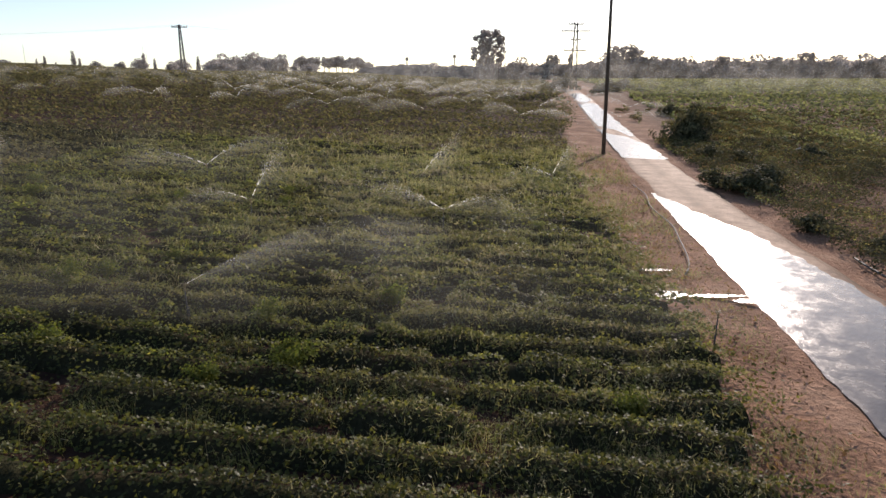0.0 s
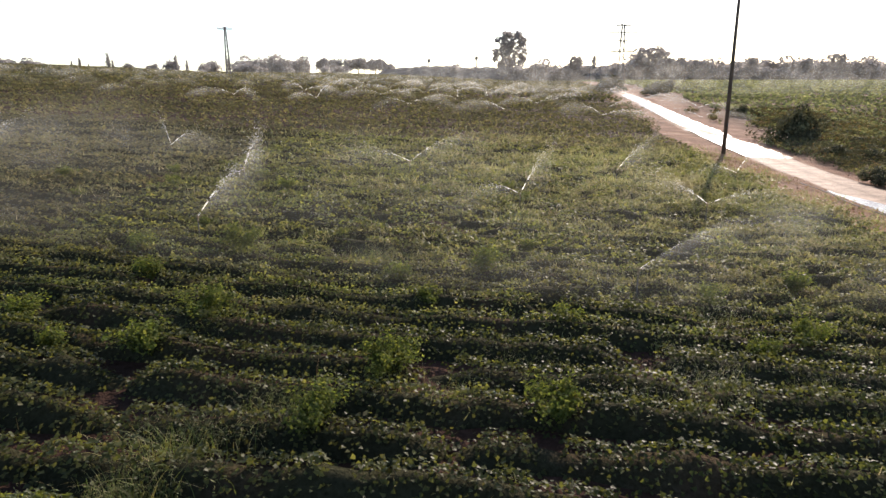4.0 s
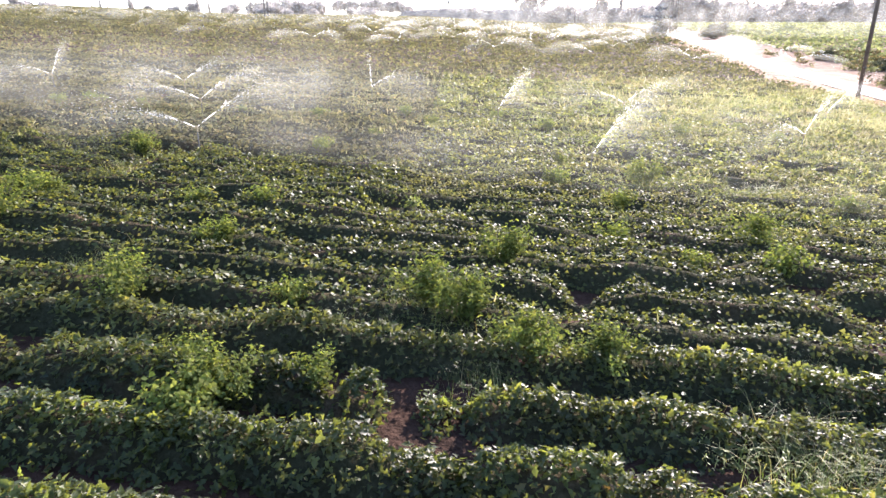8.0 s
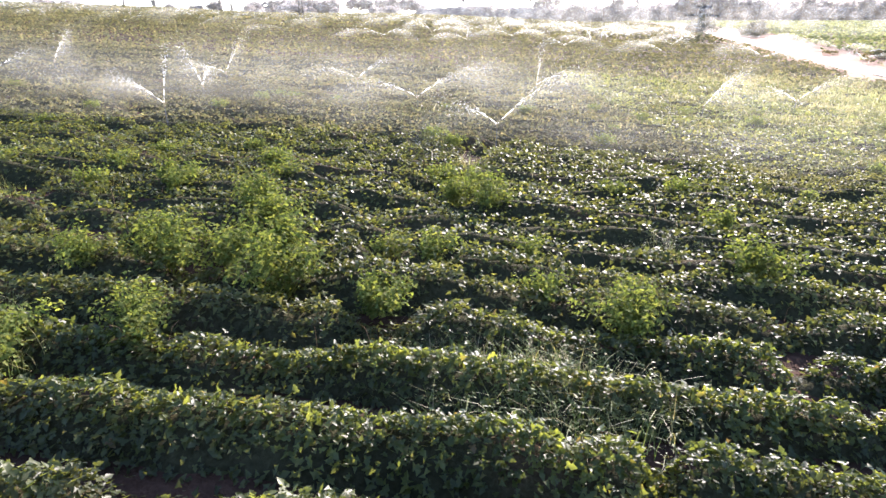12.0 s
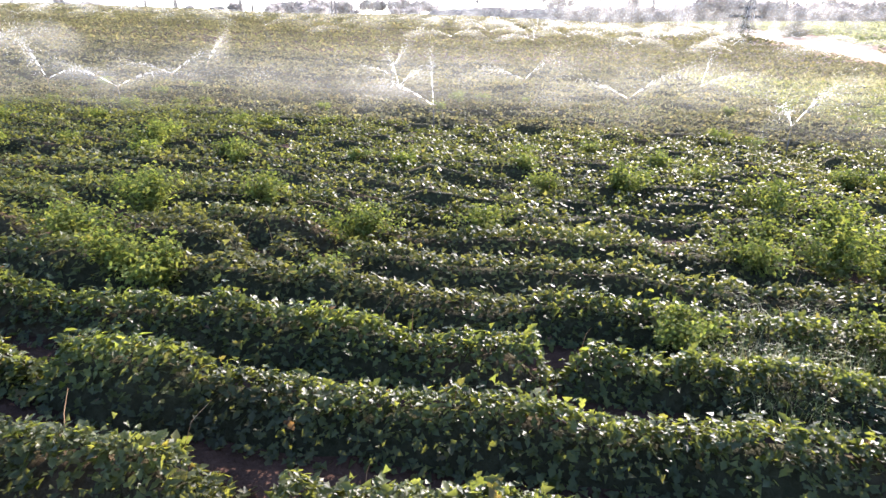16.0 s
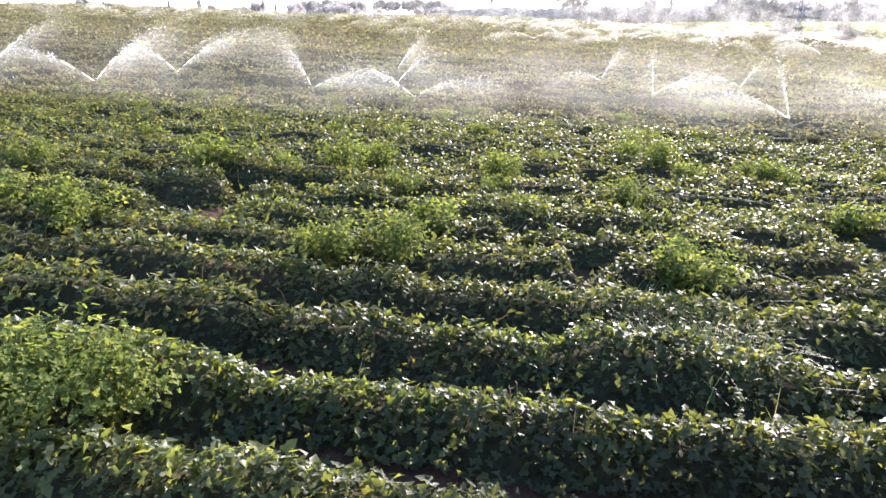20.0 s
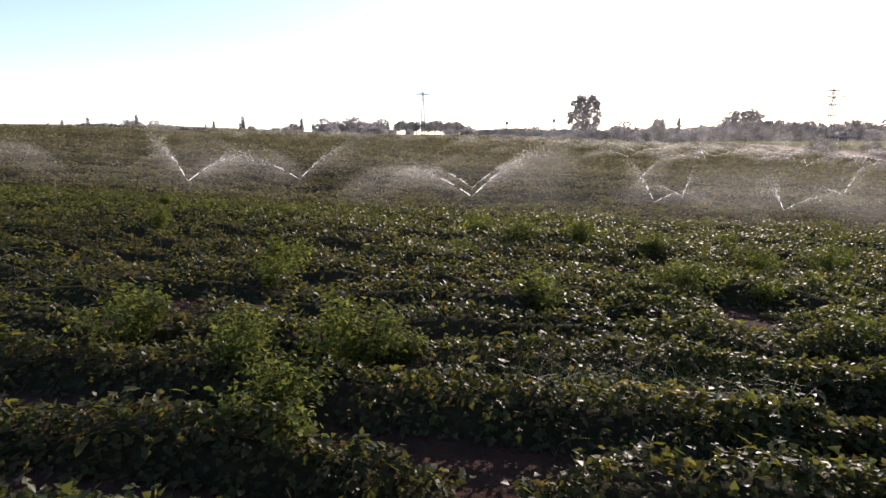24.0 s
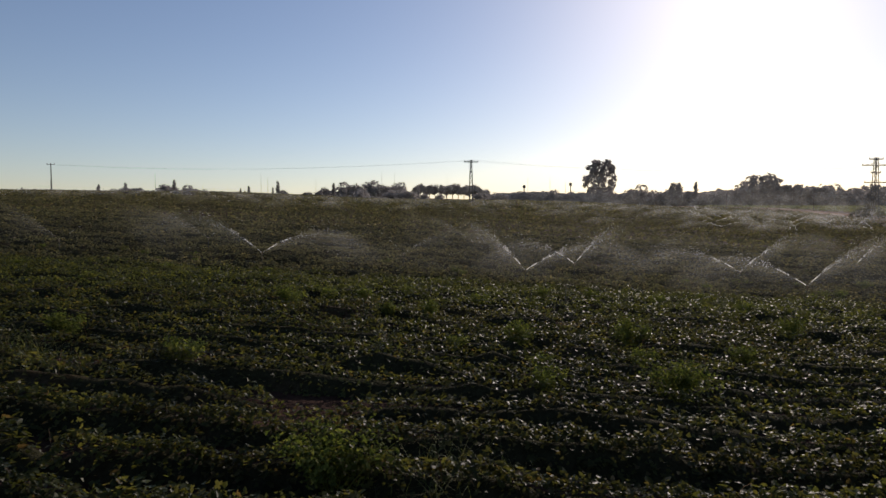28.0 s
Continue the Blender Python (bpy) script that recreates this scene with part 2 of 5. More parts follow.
CERAMIC = noisy("brown_ceramic", [(0.3, (0.12, 0.07, 0.05)), (0.7, (0.20, 0.12, 0.08))], 4.0, 5, 0.3, 0.001, 0.6)
WALL_PLASTER = noisy("far_plaster", [(0.3, (0.35, 0.33, 0.30)), (0.7, (0.5, 0.48, 0.44))], 0.4, 8, 0.9, 0.01)


def road_material():
    """Worn pale track: wet film in long stains, dusty between."""
    m, n, l, b = mat("wet_farm_road", 0.7, 0.08)
    co = n.new("ShaderNodeTexCoord").outputs["Object"]
    wet = noise_tex(n, l, 0.16, 4, co, 0.55)
    fine = noise_tex(n, l, 9.0, 8, co)
    pores = noise_tex(n, l, 45.0, 4, co)
    along = n.new("ShaderNodeSeparateXYZ")
    l.new(co, along.inputs[0])
    far = n.new("ShaderNodeMath")
    far.operation = "DIVIDE"
    l.new(along.outputs["Y"], far.inputs[0])
    far.inputs[1].default_value = 100.0
    dusty = ramp(n, l, far.outputs[0], [(0.05, (0.14, 0.14, 0.14)), (0.2, (0.2, 0.2, 0.2)), (0.5, (0.2, 0.2, 0.2)), (0.6, (0.12, 0.12, 0.12))])
    total = n.new("ShaderNodeMath")
    total.operation = "ADD"
    l.new(wet, total.inputs[0])
    l.new(dusty, total.inputs[1])
    wet = total.outputs[0]
    dry = ramp(n, l, fine, [(0.3, (0.24, 0.155, 0.100)), (0.7, (0.41, 0.285, 0.195))])
    damp = ramp(n, l, fine, [(0.3, (0.055, 0.055, 0.058)), (0.7, (0.12, 0.118, 0.118))])
    k = ramp(n, l, wet, [(0.42, (1, 1, 1)), (0.56, (0, 0, 0))])
    worn = n.new("ShaderNodeMapRange")
    l.new(across_road(n, l, co), worn.inputs[0])
    worn.inputs[1].default_value, worn.inputs[2].default_value = 5.1, 8.8
    tracks = ramp(n, l, worn.outputs[0], [(0.05, (0.55, 0.5, 0.45)), (0.2, (1.05, 1.05, 1.05)), (0.36, (1.1, 1.1, 1.1)), (0.5, (0.68, 0.62, 0.55)), (0.64, (1.1, 1.1, 1.1)), (0.8, (1.05, 1.05, 1.05)), (0.96, (0.5, 0.44, 0.38))])
    dry = mix_rgb(n, l, 1.0, dry, tracks, "MULTIPLY")
    grit = ramp(n, l, noise_tex(n, l, 1.1, 6, co, 0.7), [(0.36, (0.55, 0.50, 0.45)), (0.64, (1.2, 1.2, 1.2))])
    dry = mix_rgb(n, l, 1.0, dry, grit, "MULTIPLY")
    l.new(mix_rgb(n, l, k, dry, damp), b.inputs["Base Color"])
    r = ramp(n, l, wet, [(0.38, (0.16, 0.16, 0.16)), (0.56, (0.75, 0.75, 0.75))])
    l.new(r, b.inputs["Roughness"])
    bump(n, l, b, fine, 0.8, 0.03)
    return m


ROAD = road_material()


def water_material():
    m, n, l, b = mat("puddle_water", 0.15, 0.4)
    b.inputs["Base Color"].default_value = (0.10, 0.085, 0.07, 1)
    b.inputs["IOR"].default_value = 1.33
    co = n.new("ShaderNodeTexCoord").outputs["Object"]
    l.new(ramp(n, l, noise_tex(n, l, 2.2, 8, co, 0.7), [(0.36, (0.08, 0.08, 0.08)), (0.62, (0.30, 0.30, 0.30))]), b.inputs["Roughness"])
    bump(n, l, b, noise_tex(n, l, 9.0, 6, co, 0.7), 0.3, 0.02)
    return m


WATER = water_material()


def spray_material(name, cover, veil):
    """Fine drops: partly clear, the rest scatters light forward. A veil is as thick as its mesh says, in uneven streaks."""
    m, n, l, b = mat(name, 0.3, 0.2)
    b.inputs["Base Color"].default_value = (0.83, 0.83, 0.78, 1)
    t = n.new("ShaderNodeBsdfTranslucent")
    t.inputs["Color"].default_value = (0.95, 0.94, 0.87, 1)
    mx = n.new("ShaderNodeMixShader")
    mx.inputs[0].default_value = 0.85
    l.new(b.outputs[0], mx.inputs[1])
    l.new(t.outputs[0], mx.inputs[2])
    clear = n.new("ShaderNodeBsdfTransparent")
    out = n.new("ShaderNodeMixShader")
    out.inputs[0].default_value = cover
    if veil:
        thick = n.new("ShaderNodeAttribute")
        thick.attribute_name = "thickness"
        uneven = ramp(n, l, noise_tex(n, l, 0.45, 3, None, 0.45), [(0.30, (0.25, 0.25, 0.25)), (0.72, (1.0, 1.0, 1.0))])
        k = n.new("ShaderNodeMath")
        k.operation = "MULTIPLY"
        l.new(thick.outputs["Fac"], k.inputs[0])
        l.new(uneven, k.inputs[1])
        l.new(k.outputs[0], out.inputs[0])
    l.new(clear.outputs[0], out.inputs[1])
    l.new(mx.outputs[0], out.inputs[2])
    l.new(out.outputs[0], n["Material Output"].inputs["Surface"])
    return m


DROPS = spray_material("jet_drops", 1.0, False)
MIST = spray_material("spray_veil", 0.2, True)

# ---------------------------------------------------------------- mesh helpers


def mesh_from(name, v, f, material, smooth=False):
    me = bpy.data.meshes.new(name)
    v = np.asarray(v, np.float32).reshape(-1, 3)
    f = np.asarray(f, np.int32)
    k = f.shape[1]
    me.vertices.add(len(v))
    me.vertices.foreach_set("co", v.ravel())
    me.loops.add(f.size)
    me.loops.foreach_set("vertex_index", f.ravel())
    me.polygons.add(len(f))
    me.polygons.foreach_set("loop_start", np.arange(0, f.size, k, dtype=np.int32))
    me.polygons.foreach_set("loop_total", np.full(len(f), k, np.int32))
    if smooth:
        me.polygons.foreach_set("use_smooth", np.ones(len(f), bool))
    me.update(calc_edges=True)
    me.materials.append(material)
    return me


def part(name, mesh, parent=None, label="", place=None):
    ob = new(name, mesh)
    if parent is not None:
        ob.parent = parent
    if place is not None:
        ob.matrix_basis = place
    return tagged(ob, label)


def thing(name, label, category, group="", kind="", at=(0, 0, 0)):
    ob = new(name)
    ob.location = at
    ob.empty_display_size = 0.2
    return tagged(ob, label, category, group, kind)


def join(*pieces):
    """Joins (verts, faces) pieces that have faces of one length."""
    vs, fs, o = [], [], 0
    for v, f in pieces:
        vs.append(np.asarray(v, float).reshape(-1, 3))
        fs.append(np.asarray(f, int) + o)
        o += len(vs[-1])
    return np.vstack(vs), np.vstack(fs)


def tube(points, radii, sides=8, caps=True):
    """Quads round a line of points."""
    p = np.asarray(points, float)
    radii = np.broadcast_to(np.asarray(radii, float), (len(p),))
    v = []
    for i in range(len(p)):
        d = p[min(i + 1, len(p) - 1)] - p[max(i - 1, 0)]
        d = d / (np.linalg.norm(d) + 1e-9)
        a = np.cross(d, (0, 0, 1) if abs(d[2]) < 0.9 else (1, 0, 0))
        a = a / np.linalg.norm(a)
        b = np.cross(d, a)
        th = np.linspace(0, 2 * np.pi, sides, endpoint=False)
        v.append(p[i] + radii[i] * (np.cos(th)[:, None] * a + np.sin(th)[:, None] * b))
    v = np.vstack(v)
    f = []
    for i in range(len(p) - 1):
        for j in range(sides):
            k = (j + 1) % sides
            f.append((i * sides + j, i * sides + k, (i + 1) * sides + k, (i + 1) * sides + j))
    if caps:
        for base, flip in ((0, True), ((len(p) - 1) * sides, False)):
            for j in range(0, sides - 2, 2):
                q = (base, base + j + 1, base + j + 2, base + (j + 3) % sides)
                f.append(q[::-1] if flip else q)
    return v, np.array(f)


def box(cx, cy, cz, sx, sy, sz):
    v = [(cx + a * sx / 2, cy + b * sy / 2, cz + c * sz / 2) for a in (-1, 1) for b in (-1, 1) for c in (-1, 1)]
    return np.array(v), np.array([(0, 1, 3, 2), (4, 6, 7, 5), (0, 4, 5, 1), (2, 3, 7, 6), (0, 2, 6, 4), (1, 5, 7, 3)])


def scatter(template, faces, pos, normal, size, spin, rng):
    """Copies of a flat template (x along, y across, z out) at pos, facing normal, turned by spin."""
    n = normal / np.linalg.norm(normal, axis=1, keepdims=True)
    ref = np.where(np.abs(n[:, 2:3]) < 0.95, np.array([[0, 0, 1.0]]), np.array([[1.0, 0, 0]]))
    a = np.cross(ref, n)
    a /= np.linalg.norm(a, axis=1, keepdims=True)
    b = np.cross(n, a)
    c, s = np.cos(spin)[:, None], np.sin(spin)[:, None]
    ux, uy = c * a + s * b, -s * a + c * b
    t = np.asarray(template, float)
    v = pos[:, None, :] + size[:, None, None] * (t[None, :, 0:1] * ux[:, None, :] + t[None, :, 1:2] * uy[:, None, :] + t[None, :, 2:3] * n[:, None, :])
    f = np.asarray(faces)[None] + (np.arange(len(pos)) * len(t))[:, None, None]
    return v.reshape(-1, 3), f.reshape(-1, np.asarray(faces).shape[1])


# a pointed, lobed leaf, a simple folded leaf and a folded diamond
LOBED = [(0, 0, 0), (-0.16, 0.26, 0.06), (0.04, 0.44, 0.04), (0.34, 0.21, 0.07), (0.50, 0.36, -0.02), (1.08, 0.0, -0.2), (0.50, -0.36, -0.02), (0.34, -0.21, 0.07), (0.04, -0.44, 0.04), (-0.16, -0.26, 0.06)]
LOBED_F = [(0, 2, 1), (0, 3, 2), (0, 4, 3), (0, 5, 4), (0, 6, 5), (0, 7, 6), (0, 8, 7), (0, 9, 8)]
ARROW_F = [(0, 2, 1), (0, 3, 2), (0, 4, 3), (0, 5, 4)]
ARROW = [(0, 0, 0), (-0.12, 0.46, 0.07), (0.38, 0.27, 0.04), (1.08, 0.0, -0.16), (0.38, -0.27, 0.04), (-0.12, -0.46, 0.07)]
HEART = [(0, 0, 0), (0.2, 0.48, 0.10), (1.0, 0.0, -0.06), (0.2, -0.48, 0.10)]
HEART_F = [(0, 2, 1), (0, 3, 2)]
NARROW = [(0, 0, 0), (0.4, 0.17, 0.05), (1.0, 0.0, -0.08), (0.4, -0.17, 0.05)]


def smooth_noise(x, y, scale, seed):
    """Cheap value noise, 0 to 1."""
    x, y = np.asarray(x, float) / scale + seed * 17.3, np.asarray(y, float) / scale + seed * 9.1
    xi, yi = np.floor(x), np.floor(y)
    fx, fy = x - xi, y - yi
    fx, fy = fx * fx * (3 - 2 * fx), fy * fy * (3 - 2 * fy)

    def h(a, b):
        s = np.sin(a * 127.1 + b * 311.7 + seed * 74.7) * 43758.5453
        return s - np.floor(s)
    return (h(xi, yi) * (1 - fx) + h(xi + 1, yi) * fx) * (1 - fy) + (h(xi, yi + 1) * (1 - fx) + h(xi + 1, yi + 1) * fx) * fy


# ---------------------------------------------------------------- the lie of the land
_ly = np.arange(-80, 320, 0.5)
_lz = np.interp(_ly, [0, 8, 14, 20, 30, 38, 44, 55, 72, 90, 110, 138, 180, 235], [0, 0.06, 0.07, 0.10, 0.25, 0.45, 0.65, 1.02, 1.75, 2.8, 4.05, 5.65, 7.9, 10.1])
_lz = np.convolve(np.pad(_lz, 12, mode="edge"), np.ones(25) / 25, "valid")


def land(x, y):
    """Falls towards the road, dips a little on the left, climbs away to a low crest."""
    x, y = np.asarray(x, float), np.asarray(y, float)
    cross = -0.0497 * np.clip(x, -130, 14)
    left = np.clip((-70 - x) / 130, 0, 1)
    ease = 1 - 0.27 * left * left * (3 - 2 * left)
    over = np.clip(y - 235, 0, None)
    dip = np.interp(x, [-60, -45, -35, -15], [0.6, 0.42, 0.22, 0]) * np.exp(-((y - 23) / 10) ** 2)
    # the crest sags left of the middle and lifts again farther out
    up, off = np.clip((y - 60) / 140, 0, 1), np.clip((y - 250) / 100, 0, 1)
    sag = np.interp(x, [-215, -160, -140, -125, -100, -80, -53, -30], [2.0, 0.9, -0.6, -1.5, -2.1, -1.6, -0.5, 0]) * up * up * (3 - 2 * up) * (1 - off)
    return cross + (np.interp(np.minimum(y, 235), _ly, _lz) + 0.046 * over) * ease - dip - 0.024 * over + sag


def road_mid(y):
    y = np.asarray(y, float)
    return 6.956 + 0.18395 * y - 0.0002018 * y * y


def field_edge(y):
    return road_mid(y) - np.interp(y, [12, 34, 58, 90], [3.5, 5.4, 5.6, 3.0]) + 0.9 * (smooth_noise(y, 0 * y, 4.0, 3) - 0.5)


_gx = np.linspace(-420, 60, 1921)
_w = np.interp(_gx, [-420, -73, -46, -37, -25, -7, 0, 60], [0.5, 0.52, 0.13, -0.05, 0.28, 0.37, 0.17, 0.1])
_w = np.convolve(np.pad(_w, 8, mode="edge"), np.ones(17) / 17, "valid")
_slope = -0.03 - 0.09 * np.exp(-((_gx + 36) / 28) ** 2)
_bend = np.cumsum(_slope) * (_gx[1] - _gx[0])
_bend -= np.interp(-36, _gx, _bend) - 1.08
ROW_GAP = 0.95


def row_line(k, x):
    """Where row k runs: y at x."""
    return np.interp(x, _gx, _bend + _w * ROW_GAP) + ROW_GAP * k

# ---------------------------------------------------------------- ground
def build_ground():
    xs = np.unique(np.concatenate([np.linspace(-2400, -280, 22), np.linspace(-280, 120, 151), np.linspace(120, 2400, 24)]))
    ys = np.unique(np.concatenate([np.linspace(-1500, -40, 12), np.linspace(-40, 60, 81), np.linspace(60, 260, 61), np.linspace(260, 3500, 40)]))
    X, Y = np.meshgrid(xs, ys)
    Z = land(X, Y) + 0.10 * (smooth_noise(X, Y, 2.7, 1) - 0.5) * (np.abs(X - road_mid(Y)) > 2.1)
    Z = Z - 0.05 * (np.abs(X - road_mid(Y)) < 3.5)
    v = np.stack([X, Y, Z], -1).reshape(-1, 3)
    i = np.arange(len(ys) - 1)[:, None] * len(xs) + np.arange(len(xs) - 1)[None]
    f = np.stack([i, i + 1, i + len(xs) + 1, i + len(xs)], -1).reshape(-1, 4)
    tagged(part("ground", mesh_from("ground", v, f, SOIL, True)), "bare red-brown farm soil, damp between the crops", "ground", kind="structure")


def ribbon(mid, half, y0, y1, step, lift, crown=0.0, across=9, wobble=0.15, seed=5):
    ys = np.arange(y0, y1, step)
    rows = []
    for y in ys:
        c = float(mid(y))
        a = half * (1 + wobble * (smooth_noise(y, 0.0, 2.5, seed) - 0.5))
        b = half * (1 + wobble * (smooth_noise(y, 9.0, 2.5, seed + 1) - 0.5))
        x = c + np.linspace(-a, b, across)
        s = np.linspace(-1, 1, across)
        z = land(x * 0 + c, y) + lift + crown * (1 - s * s)
        z[0] -= lift + 0.10
        z[-1] -= lift + 0.10
        rows.append(np.stack([x, x * 0 + y, z], -1))
    v = np.vstack(rows)
    i = np.arange(len(ys) - 1)[:, None] * across + np.arange(across - 1)[None]
    f = np.stack([i, i + 1, i + across + 1, i + across], -1).reshape(-1, 4)
    return v, f


def build_rise():
    """A long low bank of dark scrub before the skyline."""
    xs, us = np.linspace(-64, 380, 445), np.linspace(-1, 1, 13)
    X, U = np.meshgrid(xs, us)
    Y = np.interp(X, [40, 66, 95, 120, 380], [424, 404, 360, 328, 205]) + 14 * U
    top = np.interp(X, [-64, -57, -40, -22, 10, 36, 60, 90, 130, 380], [0, 4.4, 6.4, 8.0, 8.4, 8.6, 8.6, 9.0, 8.0, 8.0])
    Z = land(X, Y) - 1.5 + (top + 1.5) * (1 - U * U) ** 0.6 * (0.93 + 0.14 * smooth_noise(X, Y, 3.5, 8)) + 0.5 * smooth_noise(X, Y, 1.4, 9)
    i = np.arange(len(us) - 1)[:, None] * len(xs) + np.arange(len(xs) - 1)[None]
    f = np.stack([i, i + 1, i + len(xs) + 1, i + len(xs)], -1).reshape(-1, 4)
    # wears the haze-grey tree colour; its right stretch fills gaps behind the belt
    tagged(part("backdrop", mesh_from("backdrop", np.stack([X, Y, Z], -1).reshape(-1, 3), f, HAZE_TREE_LEAF, True)), "long low dark bank grown with scrub on the skyline", "hill", kind="structure")


def build_road():
    v, f = ribbon(road_mid, 1.85, -12, 150, 0.5, 0.03, 0.02)
    tagged(part("road", mesh_from("road", v, f, ROAD, True)), "narrow wet farm road shining in low sun", "road", kind="structure")
    # standing water along the road: y, left and right edge from the road's middle
    sheets = [[(1, -1.75, 1.75), (11.3, -1.72, 1.6), (17.8, -1.7, 1.0), (21.3, -1.7, 0.75), (26, -1.75, -0.5), (30.8, -1.78, -1.5)],
              [(44.1, 0.9, 1.7), (45.2, -1.55, 1.72), (53.2, -1.6, 1.7), (60.4, -1.6, 0.4), (62.1, -1.55, -0.9), (66.2, -1.5, -1.0)],
              [(60.0, 0.9, 1.55), (62.7, 0.7, 1.6), (66.2, 0.2, 1.6), (70.7, -1.3, 1.6), (84.9, -1.5, 1.5), (99.5, -1.4, 1.5), (104.6, -0.4, 1.2)],
              [(107.2, -1.0, 0.6), (113.1, -1.4, 1.5), (126.7, -1.4, 1.4), (132.5, -0.6, 0.8)]]
    for q, ends in enumerate(sheets):
        e = np.array(ends, float)
        y = np.arange(e[0, 0], e[-1, 0], 0.15)
        rag = lambda s: 0.34 * (smooth_noise(y, 0 * y, 1.3, s) - 0.5) + 0.22 * (smooth_noise(y, 0 * y, 0.35, s + 1) - 0.5)
        lo = np.maximum(np.interp(y, e[:, 0], e[:, 1]) + 0.3 * rag(q + 30), -1.82)
        hi = np.minimum(np.interp(y, e[:, 0], e[:, 2]) + rag(q + 50), 1.82)
        hi = np.maximum(hi, lo + 0.05)
        c, z = road_mid(y), land(road_mid(y), y) + 0.056
        v = np.stack([np.stack([c + lo, y, z], -1), np.stack([c + hi, y, z], -1)], 1).reshape(-1, 3)
        n = np.arange(len(y) - 1) * 2
        f = np.stack([n, n + 1, n + 3, n + 2], -1)
        tagged(part("puddle", mesh_from("puddle", v, f, WATER, True)), "long sheet of standing water on the farm road", "puddle", "puddles on the farm road")
    for dx, y, w, ln in ((-3.9, 14.2, 0.42, 0.3), (-2.7, 14.3, 0.8, 0.1), (-4.0, 16.4, 0.5, 0.12), (-2.0, 14.0, 0.35, 0.14)):
        n = 40
        th = np.linspace(0, 2 * np.pi, n, endpoint=False)
        r = 0.75 + 0.5 * smooth_noise(3 * np.cos(th) + y, 3 * np.sin(th), 1.0, int(y))
        py = y + ln * r * np.sin(th)
        px = road_mid(py) + dx + w * r * np.cos(th)
        ring = np.stack([px, py, land(road_mid(py) + dx, py) + 0.05], -1)
        v = np.vstack([ring, ring.mean(0)])
        f = [(i, (i + 1) % n, n) for i in range(n)]
        tagged(part("puddle", mesh_from("puddle", v, f, WATER, True)), "shallow muddy puddle mirroring the bright sky", "puddle", "puddles on the farm road")


# ---------------------------------------------------------------- crop rows
def closest(x):
    """The nearest ground the flight looks down on, at each x."""
    return np.interp(x, [-98, -72, -60, -49, -37, -26, -16, -14, -5, 5], [-1.8, -1.5, -0.5, -0.5, -0.1, 0.3, 1.4, 2.4, 4.3, 4.3])


def fuller(x):
    """The vines have closed up more towards the road."""
    return np.interp(x, [-24, -10], [1.0, 1.12])


def closed(x, yl):
    """How well the vines cover their row, with a few ragged gaps."""
    return smooth_noise(x, yl, 1.1, 11) + 0.5 * (smooth_noise(x, yl, 0.33, 18) - 0.5)


def row_shape(x, yl):
    """Half width and crest height of a row's mound."""
    thin = np.clip((closed(x, yl) - 0.02) * 4, 0.15, 1) * (0.75 + 0.35 * smooth_noise(x, yl, 2.7, 14))
    tall = 0.39 * (0.50 + 0.55 * smooth_noise(x, yl, 0.8, 12) + 0.42 * smooth_noise(x, yl, 0.33, 17)) * thin * np.interp(x, [-64, -50, -24, -10], [0.92, 1.0, 1.0, 0.95])
    wide = 0.318 * (0.58 + 0.52 * smooth_noise(x, yl, 0.9, 13) + 0.42 * smooth_noise(x, yl, 0.3, 16)) * fuller(x) * (0.6 + 0.4 * thin) * np.where(yl < 14, np.interp(x, [-64, -54], [0.8, 1.0]), 1.0)
    return wide, tall


def hump(s):
    """The rounded profile of a row across its width."""
    return np.maximum(1 - 0.90 * np.abs(s) ** 1.7, 0.03)


